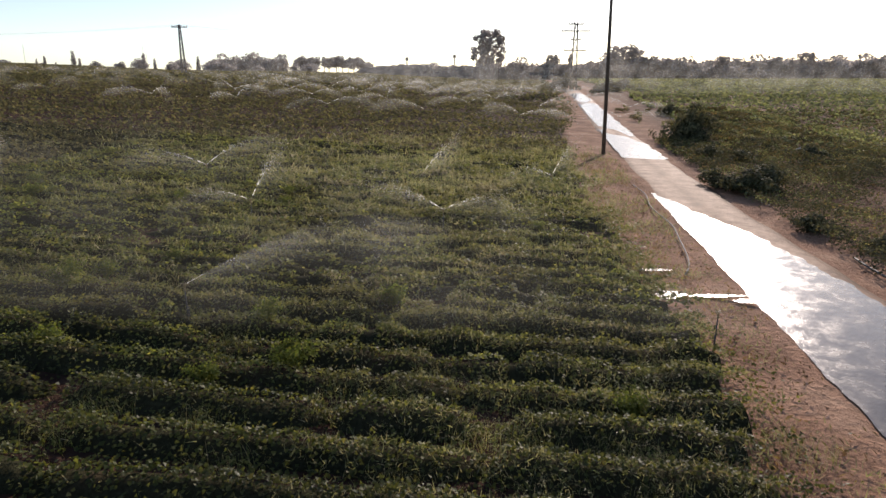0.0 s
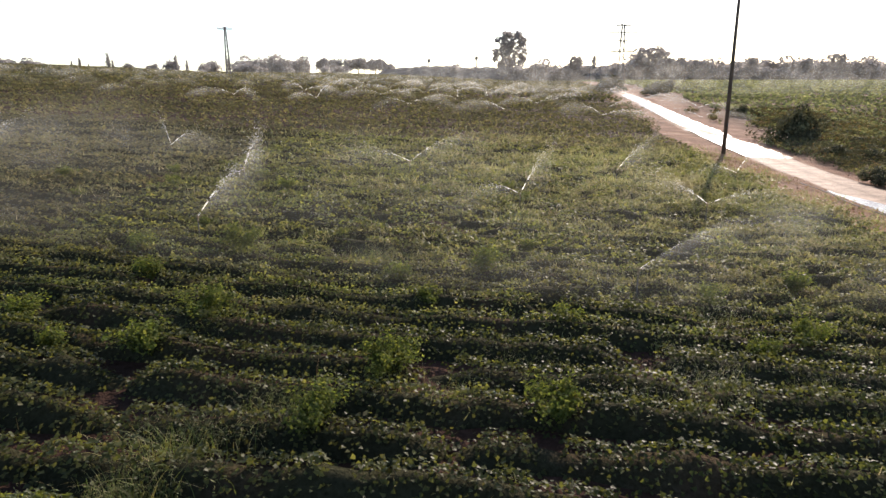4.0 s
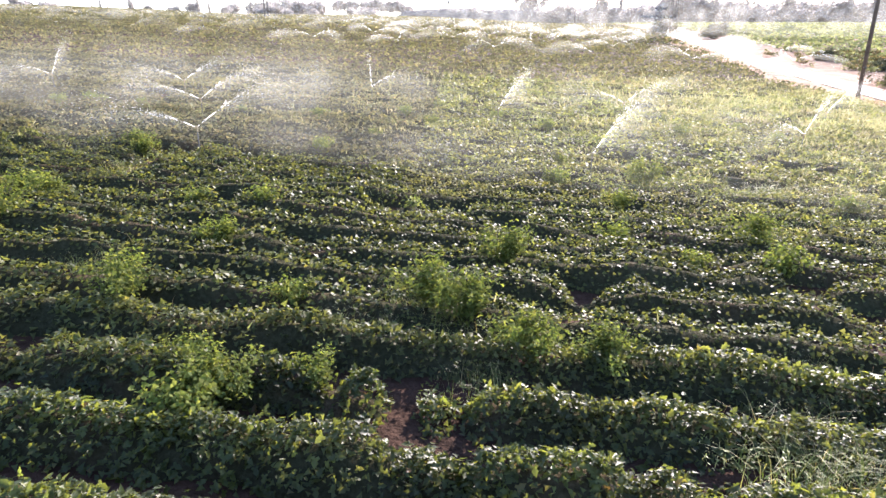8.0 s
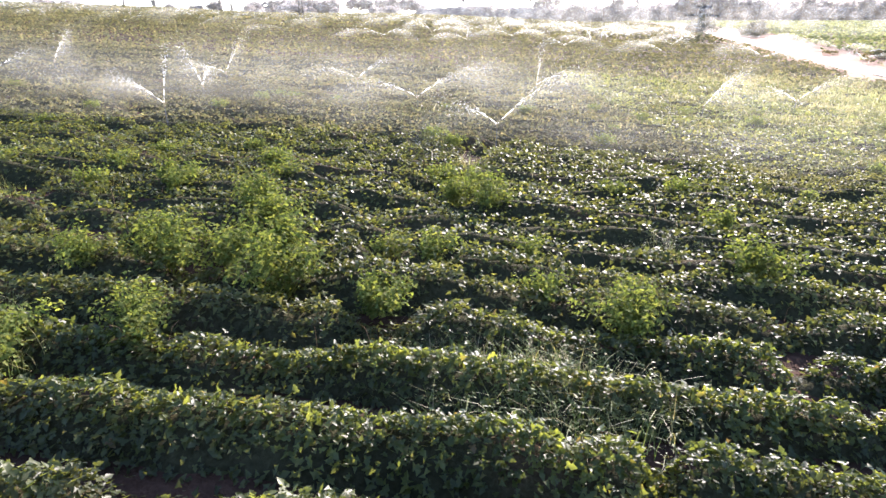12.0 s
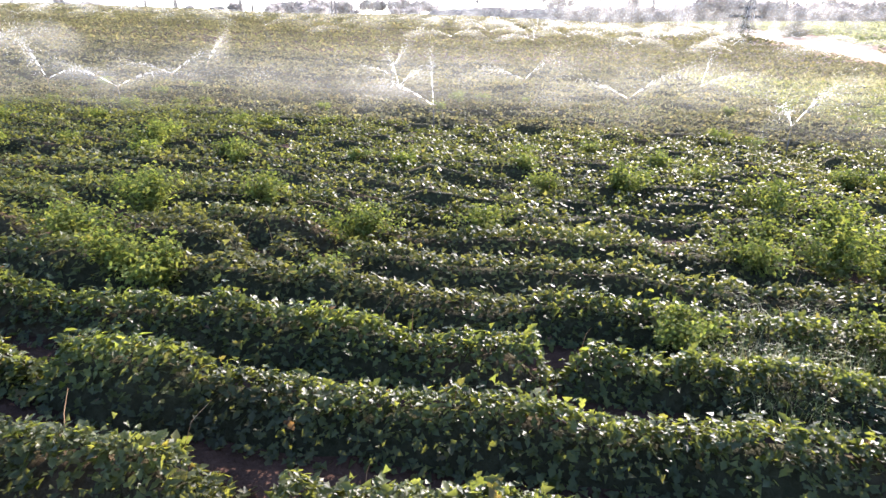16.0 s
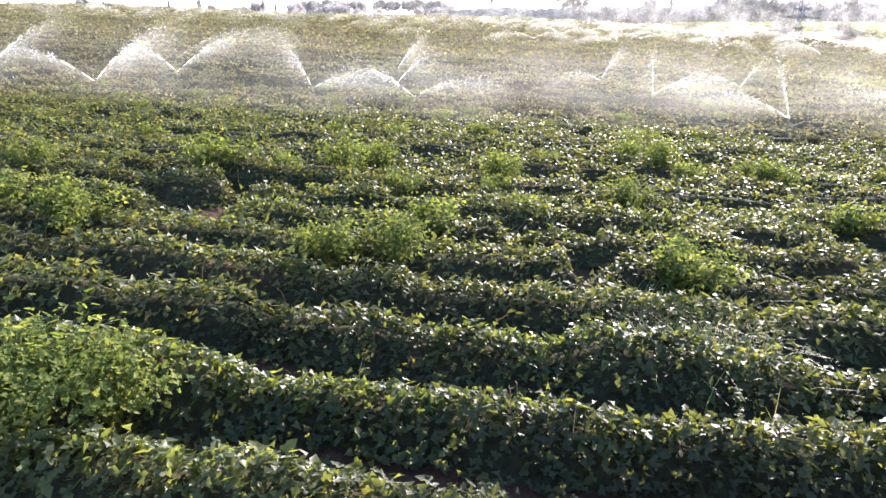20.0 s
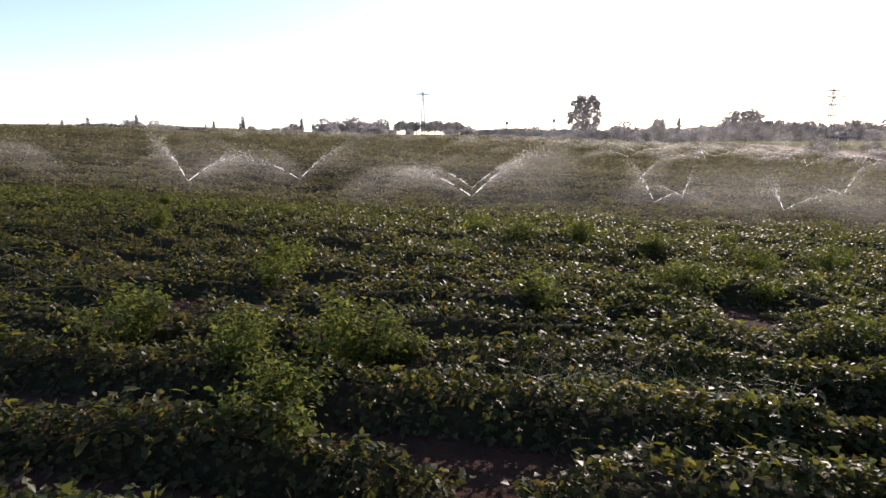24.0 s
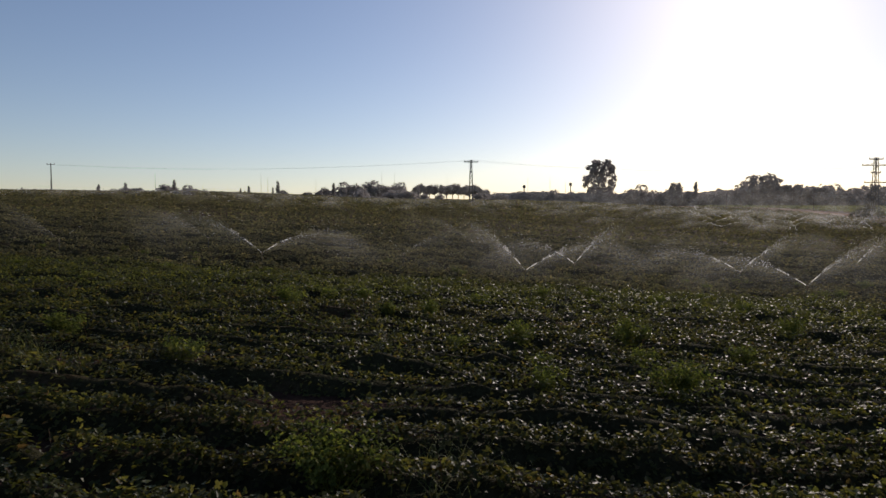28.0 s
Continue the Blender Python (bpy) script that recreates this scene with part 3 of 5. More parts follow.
def row_leaves(k, x0, x1, per_m, size, template, faces, rng, zone=None):
    n = int((x1 - x0) * per_m)
    if n < 3:
        return np.zeros((0, 3)), np.zeros((0, len(faces[0])), int)
    x = rng.uniform(x0, x1, n)
    kind = rng.random(n)
    s = np.where(kind < 0.62, np.clip(rng.normal(0.08, 0.38, n), -1.1, 1.1), np.where(kind < 0.86, rng.uniform(-1.25, -0.15, n), rng.uniform(-0.2, 1.1, n)))
    creep = (kind > 0.955) & (x > -57)
    s = np.where(creep, rng.uniform(-2.0, 2.0, n), s)
    yl = row_line(k, x)
    keep = closed(x, yl) > -0.02 + 0.11 * rng.random(n)
    keep &= rng.random(n) < np.where(yl < 11, np.interp(x, [-64, -52], [0.82, 1.0]), 1.0)
    far = np.clip((yl - 13) / 8, 0, 1)
    keep &= rng.random(n) < 1 - far * (1 - np.clip(2.6 * smooth_noise(x / 7, yl, 1.3, 27) + 0.5 * smooth_noise(x / 2.5, yl, 0.7, 28) - 0.70, 0.25, 1))
    wide, tall = row_shape(x, yl)
    y = yl + s * wide
    upright = (kind < 0.008) & (np.abs(s) < 0.7)
    poke = np.abs(rng.normal(0.0, 0.046, n)) * (1.2 - 0.6 * np.minimum(np.abs(s), 1.2)) + np.where(upright, rng.uniform(0.02, 0.085, n), 0)
    z = land(x, y) + np.where(np.abs(s) < 1.15, tall * hump(s), 0.03) + poke
    keep &= x < field_edge(y) + rng.normal(0, 0.35, n)
    if zone:
        past = y - closest(x)
        keep &= (past > -0.6) & (past < 2.8) if zone == "close" else (past > 2.8) | ((past < -0.6) & (rng.random(n) < 0.15))
    x, y, z, s, upright = x[keep], y[keep], z[keep], s[keep], upright[keep]
    m = len(x)
    loose = 0.52 - 0.18 * np.abs(s)
    nor = np.stack([rng.normal(0, 1, m) * loose, s * 0.55 + rng.normal(0, 1, m) * loose, np.full(m, 0.85)], -1)
    nor[upright] = np.stack([rng.normal(0, 0.5, m), np.full(m, -0.8), rng.uniform(0.1, 0.6, m)], -1)[upright]
    return scatter(template, faces, np.stack([x, y, z], -1), nor, size * rng.uniform(0.6, 1.2, m), rng.uniform(0, 6.283, m), rng)


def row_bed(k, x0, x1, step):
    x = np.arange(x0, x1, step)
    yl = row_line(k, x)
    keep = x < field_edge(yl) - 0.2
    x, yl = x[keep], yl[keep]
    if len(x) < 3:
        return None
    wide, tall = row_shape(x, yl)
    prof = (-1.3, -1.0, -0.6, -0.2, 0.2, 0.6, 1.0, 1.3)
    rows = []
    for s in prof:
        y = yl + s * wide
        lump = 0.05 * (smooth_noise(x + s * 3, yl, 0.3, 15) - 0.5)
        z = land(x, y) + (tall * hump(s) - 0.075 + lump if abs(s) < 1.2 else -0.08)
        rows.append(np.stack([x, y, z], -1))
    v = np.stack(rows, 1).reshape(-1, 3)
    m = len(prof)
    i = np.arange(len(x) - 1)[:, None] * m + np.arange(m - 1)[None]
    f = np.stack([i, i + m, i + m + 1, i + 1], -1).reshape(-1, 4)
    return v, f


def build_crop():
    for k in range(-24, 48):
        rng = np.random.default_rng(1000 + k)
        y_mid = float(row_line(k, -36))
        if k < -10:
            left, right, step = -98, 9, 0.9
        elif y_mid < 6.5:
            left, right, step = -86, 9, 0.36
        elif y_mid < 16:
            left, right, step = -98, 12, 0.45
        else:
            left, right, step = -120, 14, 0.9
        bed = row_bed(k, left, right, step)
        if bed is None:
            continue
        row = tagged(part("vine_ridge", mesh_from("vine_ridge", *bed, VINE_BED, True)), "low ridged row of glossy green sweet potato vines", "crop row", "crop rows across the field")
        if k < -10:
            v, f = row_leaves(k, left, right, 24, 0.16, HEART, HEART_F, rng)
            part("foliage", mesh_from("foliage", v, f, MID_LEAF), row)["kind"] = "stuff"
        elif y_mid < 6.5:
            v, f = join(row_leaves(k, -57, right, 380, 0.070, LOBED, LOBED_F, rng, "close"), row_leaves(k, -57, right, 400, 0.050, ARROW, ARROW_F, rng, "close"))
            if len(f):
                part("foliage", mesh_from("foliage", v, f, LEAF), row)["kind"] = "stuff"
            v, f = join(row_leaves(k, left, -55, 260, 0.068, LOBED, LOBED_F, rng, "close"), row_leaves(k, left, -55, 420, 0.05, HEART, HEART_F, rng, "close"), row_leaves(k, left, -55, 330, 0.060, ARROW, ARROW_F, rng, "beyond"))
            if len(f):
                part("foliage", mesh_from("foliage", v, f, SPARSE_LEAF), row)["kind"] = "stuff"
            v, f = join(row_leaves(k, -20, right, 540, 0.064, ARROW, ARROW_F, rng, "beyond"), row_leaves(k, -57, -20, 470, 0.067, ARROW, ARROW_F, rng, "beyond"))
            if len(f):
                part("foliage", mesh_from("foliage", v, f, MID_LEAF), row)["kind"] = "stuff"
        else:
            if y_mid < 16:
                v, f = row_leaves(k, left, -20, 220, 0.074, HEART, HEART_F, rng)
                near = row_leaves(k, -20, right, 330, 0.062, HEART, HEART_F, rng)
            else:
                v, f = row_leaves(k, left, -20, 90 if y_mid < 30 else 46, 0.12 if y_mid < 30 else 0.17, HEART, HEART_F, rng)
                near = row_leaves(k, -20, right, 150 if y_mid < 30 else 80, 0.10 if y_mid < 30 else 0.14, HEART, HEART_F, rng)
            part("foliage", mesh_from("foliage", *near, MID_LEAF if float(row_line(k, -8)) < 9 else PALE_LEAF), row)["kind"] = "stuff"
            part("foliage", mesh_from("foliage", v, f, MID_LEAF if y_mid < 16 else FAR_HAZE_LEAF), row)["kind"] = "stuff"
    # farther rows as one mass
    rng = np.random.default_rng(77)
    pieces = []
    for k in range(48, 250):
        y_mid = float(row_line(k, -36))
        if y_mid > 110 and k % 2:
            continue
        near = y_mid < 110
        pieces.append(row_leaves(k, -170 if near else -270, 45, 13.0 if near else 5.0, 0.29 if near else 0.62, HEART, HEART_F, rng))
    v, f = join(*[p for p in pieces if len(p[1])])
    far = tagged(part("far_crop", mesh_from("far_crop", v, f, FAR_HAZE_LEAF)), "distant crop rows merging into a dull green field", "crop", kind="stuff")
    return far


def build_meadow():
    """Fine grass that has grown through the vines towards the road, thinner to the left."""
    rng = np.random.default_rng(19)
    n = 900000
    y = 4.0 + 54 * rng.random(n) ** 1.75
    x = rng.uniform(-34, 13, n)
    k = np.round((y - row_line(0, x)) / ROW_GAP)
    yl = row_line(0, x) + k * ROW_GAP
    wide, tall = row_shape(x, yl)
    s = np.abs(y - yl) / wide
    edge = field_edge(y)
    keep = (x < road_mid(y) - 2.0 - 0.5 * rng.random(n)) & (y > closest(x) - 0.3)
    keep &= rng.random(n) < np.interp(x, [-34, -18, -9, -4], [0.03, 0.18, 0.6, 1.0]) * np.where(x > edge, 0.22, 1.0) * np.where(x > -2, np.interp(y, [5, 8, 11, 22, 38, 58], [0.12, 0.6, 1.0, 0.85, 0.45, 0.0]), np.interp(y, [8, 10.5, 13, 22, 38, 58], [0.02, 0.3, 1.0, 0.85, 0.45, 0.0]))
    keep &= smooth_noise(x / 2.6, y, 1.1, 61) + 0.6 * smooth_noise(x, y, 0.55, 62) > np.interp(x, [-12, -4], [0.84, 0.62]) + 0.22 * rng.random(n)
    keep &= (s < 1.0) | (x > edge) | (rng.random(n) < 0.3)
    z = land(x, y) + np.where((s < 1.15) & (x < edge), tall * hump(s), 0.0) - 0.02
    x, y, z = x[keep], y[keep], z[keep]
    m = len(x)
    a = rng.uniform(0, 6.283, m)
    nor = np.stack([np.cos(a), np.sin(a), rng.normal(0.2, 0.35, m)], -1)
    blade = [(0, -0.07, 0), (0, 0.07, 0), (1, 0, 0.25)]
    size = rng.uniform(0.07, 0.20, m) * np.clip(y / 15, 0.8, 2.2)
    v, f = scatter(blade, [(0, 1, 2)], np.stack([x, y, z], -1), nor, size, math.pi / 2 + rng.normal(0, 0.95, m), rng)
    tagged(part("field_grass", mesh_from("field_grass", v, f, MEADOW)), "fine olive and straw grass growing through the crop", "grass", kind="stuff")


# ---------------------------------------------------------------- weeds and grass
def weed_mesh(seed, n=420, h=0.55, r=0.42, leaf=(0.028, 0.058), lobed=False):
    rng = np.random.default_rng(seed)
    stems = rng.integers(9, 14)
    pieces, stalks = [], []
    for i in range(stems):
        a, lean = rng.uniform(0, 6.283), rng.uniform(0.1, 0.8)
        top = np.array([math.cos(a) * r * lean, math.sin(a) * r * lean, h * rng.uniform(0.75, 1.15) * (1 - 0.3 * lean)])
        m = n // stems
        t = rng.beta(2.2, 1.3, m)
        p = top[None] * t[:, None] + rng.normal(0, 0.055, (m, 3)) + np.array([[0, 0, 0.02]])
        nor = np.stack([rng.normal(0, 0.5, m) + math.cos(a) * 0.3, rng.normal(0, 0.5, m) + math.sin(a) * 0.3, np.full(m, 0.8)], -1)
        if lobed:
            pieces.append(scatter(LOBED, LOBED_F, p, nor, rng.uniform(*leaf, m), rng.uniform(0, 6.283, m), rng))
        else:
            pieces.append(scatter(HEART, HEART_F, p, nor, rng.uniform(*leaf, m), rng.uniform(0, 6.283, m), rng))
        stalks.append(tube([(0, 0, -0.1), top * 0.6, top], [0.006, 0.005, 0.003], 4, False))
    return mesh_from("leaves", *join(*pieces), WEED_LEAF), mesh_from("stalk", *join(*stalks), WEED_LEAF)


def tuft_mesh(seed, blades=150, h=0.5, spread=0.5, broad=1.0, plumes=0):
    """Thin arching blades, three pieces each; some end in a loose seed head."""
    rng = np.random.default_rng(seed)
    v, f, o = [], [], 0
    for i in range(blades):
        a = rng.uniform(0, 6.283)
        base = np.array([rng.normal(0, spread * 0.5), rng.normal(0, spread * 0.4), -0.08])
        hh, bend = h * rng.uniform(0.45, 1.15), rng.uniform(0.4, 1.2)
        d = np.array([math.cos(a), math.sin(a), 0.0])
        w = np.array([-d[1], d[0], 0]) * rng.uniform(0.0015, 0.003) * broad
        for q in range(4):
            t = q / 3
            c = base + d * hh * bend * t * t + np.array([0, 0, hh * (t - 0.42 * bend * t * t * t)])
            k = (1 - 0.9 * t)
            v += [c - w * k, c + w * k]
        f += [(o + 2 * q, o + 2 * q + 1, o + 2 * q + 3, o + 2 * q + 2) for q in range(3)]
        o += 8
        if i < plumes:
            for q in range(9):
                p = c + np.array([rng.normal(0, 0.012), rng.normal(0, 0.012), -0.014 * q + rng.normal(0, 0.01)])
                e = np.array([rng.normal(0, 1), rng.normal(0, 1), rng.normal(0.6, 0.6)]) * 0.008
                v += [p - e, p + e, p + np.array([-e[1], e[0], 0.004]) * 0.3, p - np.array([-e[1], e[0], -0.004]) * 0.3]
                f.append((o, o + 2, o + 1, o + 3))
                o += 4
    return mesh_from("grass", np.array(v), f, GRASS)


def stand(x, y, turn, size, sink=0.0):
    return pose(x, y, float(land(x, y)) - sink, 0, 0, turn) @ Matrix.Scale(size, 4)


def build_weeds():
    kinds = []
    for s in range(5):
        leaves, stems = weed_mesh(300 + s, 1300, h=0.36 + 0.035 * s, r=0.54 + 0.07 * (s % 3), leaf=(0.022, 0.044), lobed=True)
        kinds.append((leaves, stems))
    light = [weed_mesh(330 + s, 800, h=0.32 + 0.04 * s, r=0.55, leaf=(0.03, 0.055)) for s in range(2)]
    rng = np.random.default_rng(5)
    tall = [(-7.4, 6.2), (-9.9, 7.2), (-10.6, 5.6), (-14.1, 13.2), (-8.2, 12.2), (-2.6, 9.3), (-13.2, 9.0), (-23.0, 5.1), (-19.0, 5.4), (-18.6, 5.0), (-17.8, 4.5), (-17.1, 4.2), (-25.1, 3.3), (-26.5, 7.8), (-18.1, 7.0),
            (-28.0, 3.6), (-30.0, 4.6), (-31.1, 5.3), (-30.3, 6.9), (-27.0, 8.1), (-22.5, 7.3), (-21.0, 3.3), (-31.7, 4.4), (-30.7, 4.5), (-29.4, 4.5), (-33.2, 2.5), (-29.8, 5.9), (-34.9, 5.2), (-38.2, 6.1), (-39.6, 5.1),
            (-32.4, 8.3), (-31.3, 2.2), (-30.2, 2.6), (-29.1, 3.9), (-38.8, 3.2), (-38.3, 3.1), (-39.8, 4.0), (-36.6, 4.8), (-43.2, 6.7), (-44.9, 8.0), (-43.5, 3.8), (-47.0, 4.0), (-49.6, 7.5), (-47.6, 8.1), (-41.8, 9.7)]
    tall += [(-50.6, 2.7), (-49.6, 1.8), (-48.3, 1.0), (-47.8, 1.2), (-46.4, 4.1), (-46.7, 7.0), (-50.2, 4.6), (-53.7, 6.9), (-52.4, 7.2), (-56.2, 9.5), (-47.1, 9.2), (-59.9, 0.3), (-57.9, 3.6), (-59.6, 1.5), (-60.4, 1.2),
             (-61.4, 5.3), (-54.9, 2.6), (-55.8, 4.9), (-57.5, 9.3), (-55.2, 8.2), (-67.4, 1.0), (-61.6, 1.8), (-71.1, 6.0), (-68.8, 6.6), (-64.8, 8.5), (-61.2, 4.4), (-76.4, 9.3), (-69.1, 3.2), (-65.3, 2.2), (-72.9, 8.5),
             (-76.3, 3.3), (-78.9, 4.7), (-73.2, -0.2)]
    small = [(-21.6, 3.7), (-20.1, 3.5), (-21.2, 3.0), (-20.8, 5.3), (-23.8, 9.6), (-26.0, 5.5), (-27.4, 5.4), (-31.1, 10.3), (-33.7, 8.0), (-36.7, 3.3), (-37.5, 9.8), (-39.7, 8.9), (-41.6, 8.9), (-33.9, 11.0), (-36.5, 9.2),
             (-45.2, 7.4), (-51.5, 5.4), (-48.5, 7.8), (-52.4, 10.9), (-58.3, 10.4), (-48.7, 12.8), (-58.4, 12.8), (-59.3, 1.8), (-65.1, 2.6), (-67.1, 5.6), (-71.0, 3.1), (-70.8, 4.3)]
    more = [(rng.uniform(-95, 4), rng.uniform(4, 26)) for i in range(130)]
    more = [(x, y) for x, y in more if y > closest(x) + 3.5]
    for i, (x, y) in enumerate(tall + small + more):
        big = i < len(tall)
        root = thing("weed_plant", "tall bright green leafy weed growing through the crop" if big else "bushy green weed among the crop rows", "weed", "weeds in the crop field")
        root.matrix_basis = stand(x, y, rng.uniform(0, 360), (rng.uniform(1.05, 1.5) if big else rng.uniform(0.8, 1.3)) * (1.0 if x > -53 else 0.84), -0.14)
        leaves, stems = kinds[i % 5] if big else light[i % 2]
        part("leaves", leaves, root)
        part("stalk", stems, root)
    tufts = [tuft_mesh(400 + s, 130, 0.36 + 0.06 * s, 0.55, 1.1, 22) for s in range(3)]
    rank = [tuft_mesh(410 + s, 300, 0.36 + 0.06 * s, 0.58, 1.7, 110) for s in range(2)]
    lush = [(-27.2, 2.4), (-26.7, 2.2), (-26.2, 2.3), (-25.8, 2.0), (-32.3, 2.4), (-31.8, 2.5), (-43.9, 2.8), (-43.6, 2.6), (-57.5, 1.3), (-57.0, 1.4), (-58.0, 1.5), (-15.7, 2.6), (-15.3, 2.9), (-12.0, 4.9), (-12.1, 4.2), (-32.9, 2.0), (-32.6, 1.7), (-31.4, 1.9)]
    spots = [(-24.0, 6.4), (-23.8, 6.2), (-20.0, 5.1), (-18.5, 3.8), (-26.0, 2.0), (-19.4, 5.9), (-32.5, 2.9), (-42.0, 6.0), (-42.3, 6.1), (-41.5, 5.8), (-43.9, 2.8), (-43.7, 2.6), (-44.1, 2.7), (-45.3, 6.3), (-45.0, 6.1), (-44.6, 7.6), (-48.9, 1.4), (-59.1, 3.6), (-58.7, 3.4), (-78.7, 3.5), (-79.2, 3.6),
             (-27.6, 2.7), (-26.2, 2.2), (-32.0, 2.6), (-56.6, 1.4), (-57.4, 1.7), (-72.3, 0.1), (-72.0, 0.3), (-11.4, 5.7), (-11.0, 6.1), (-7.8, 7.9),
             (1.7, 7.7), (2.2, 7.3), (-2.8, 5.9), (-0.6, 6.1), (3.1, 8.6), (0.8, 7.0), (1.2, 6.4), (2.6, 6.3)]
    spots += [(rng.uniform(-60, 4), rng.uniform(4, 14)) for i in range(40)]
    spots += [(rng.uniform(-13, 4), 6.5 + 13 * rng.random() ** 1.4) for i in range(55)]
    spots += [(float(field_edge(y)) + rng.uniform(-0.3, 0.8), y) for y in rng.uniform(5, 40, 30)]
    for i, (x, y) in enumerate(lush):
        ob = thing("grass_tuft", "rank tuft of long green and straw-coloured grass", "grass", "grass tufts in the field")
        part("grass", rank[i % 2], ob)["kind"] = "stuff"
        ob.matrix_basis = stand(x, y, rng.uniform(0, 360), rng.uniform(0.9, 1.3), -0.12)
    for i, (x, y) in enumerate(spots):
        ob = thing("grass_tuft", "tuft of thin pale grass blades between the vines", "grass", "grass tufts in the field")
        part("grass", tufts[i % 3], ob)["kind"] = "stuff"
        ob.matrix_basis = stand(x, y, rng.uniform(0, 360), rng.uniform(0.8, 1.3), -0.1 if x < field_edge(y) else 0.0)


# ---------------------------------------------------------------- verge and the field beyond the road
def low_growth(name, label, material, rng, n, xr, yr, size, lift, template=HEART, patch=(6.0, 0.4), tilt=0.5):
    y = rng.uniform(*yr, n)
    x = road_mid(y) + rng.uniform(*xr, n)
    keep = smooth_noise(x, y, patch[0], 21) > patch[1]
    # a worn bare strip beside the far stretch of road
    bare = (y > 56) & (y < 128) & (x < road_mid(y) + 8.0 + 3 * smooth_noise(x, y, 5.0, 23))
    keep &= ~bare | (smooth_noise(x, y, 2.0, 24) > 0.8)
    x, y = x[keep], y[keep]
    hump = lift * (0.3 + 1.4 * smooth_noise(x, y, 2.2, 22))
    z = land(x, y) + hump * rng.beta(2, 1.2, len(x))
    nor = np.stack([rng.normal(0, tilt, len(x)), rng.normal(0, tilt, len(x)), np.full(len(x), 0.8)], -1)
    vary = size * rng.uniform(0.6, 1.5, len(x)) * np.clip(y / 45, 0.7, 4.0)
    v, f = scatter(template, HEART_F, np.stack([x, y, z], -1), nor, vary, rng.uniform(0, 6.283, len(x)), rng)
    return tagged(part(name, mesh_from(name, v, f, material)), label, "vegetation", kind="stuff")


def build_right_side():
    rng = np.random.default_rng(31)
    low_growth("verge_scrub", "dark dry scrub and weeds along the road verge", SCRUB, rng, 90000, (2.7, 19), (0, 90), 0.12, 0.6, HEART, (2.6, 0.36))
    low_growth("verge_grass", "tufted dry grass on the road verge", VERGE, rng, 90000, (2.7, 24), (2, 95), 0.11, 0.4, HEART, (2.4, 0.50), 0.9)

    low_growth("verge_herbs", "low green herbs and dry grass on the road verge", BUSH_LEAF, rng, 80000, (2.9, 17), (6, 56), 0.11, 0.5, HEART, (1.9, 0.46), 0.8)

    def rows(name, label, material, count, x0, gap, y_from, y_to, per_m, size, tall, heading):
        pieces = []
        for i in range(count):
            n = int((y_to - y_from) * per_m)
            y = y_from + (y_to - y_from) * rng.random(n) ** 1.15
            x = x0 + i * gap + heading * (y - y_from) + rng.normal(0, 0.19, n) * np.clip(y / 80, 1, 2)
            keep = (x > road_mid(y) + 8 + 4 * smooth_noise(x, y, 9, 41)) & (smooth_noise(x, y, 4.0, 42) > 0.15)
            x, y = x[keep], y[keep]
            m = len(x)
            if m < 3:
                continue
            z = land(x, y) + tall * rng.beta(2, 1.3, m)
            nor = np.stack([rng.normal(0, 0.5, m), rng.normal(0, 0.5, m), np.full(m, 0.8)], -1)
            pieces.append(scatter(HEART, HEART_F, np.stack([x, y, z], -1), nor, size * rng.uniform(0.6, 1.4, m) * np.clip(y / 45, 0.8, 2.6), rng.uniform(0, 6.283, m), rng))
        v, f = join(*pieces)
        tagged(part(name, mesh_from(name, v, f, material)), label, "crop", kind="stuff")

    rows("weedy_crop", "dull weedy crop rows on red soil beyond the road", SCRUB, 46, 12, 1.7, 4, 88, 14, 0.15, 0.5, 0.04)
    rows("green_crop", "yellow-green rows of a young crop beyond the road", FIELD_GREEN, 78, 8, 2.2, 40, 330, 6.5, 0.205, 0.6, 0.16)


# ---------------------------------------------------------------- trees and bushes
def crown_mesh(name, seed, blobs, leaves, leaf, material=None):
    """Leaf clumps on the shells of many uneven lobes. blobs: centre and radii."""
    rng = np.random.default_rng(seed)
    pieces = []
    total = sum(b[3] * b[4] for b in blobs)
    for bx, by, bz, br, bh in blobs:
        n = max(int(leaves * br * bh / total), 8)
        d = rng.normal(0, 1, (n, 3))
        d /= np.linalg.norm(d, axis=1, keepdims=True)
        rad = rng.uniform(0.55, 1.08, n) ** 0.6
        p = np.array([[bx, by, bz]]) + d * np.array([[br, br, bh]]) * rad[:, None]
        pieces.append(scatter(HEART, HEART_F, p, d + rng.normal(0, 0.5, (n, 3)) + np.array([[0, 0, 0.3]]), leaf * rng.uniform(0.6, 1.4, n), rng.uniform(0, 6.283, n), rng))
    return mesh_from(name, *join(*pieces), material or HAZE_TREE_LEAF)


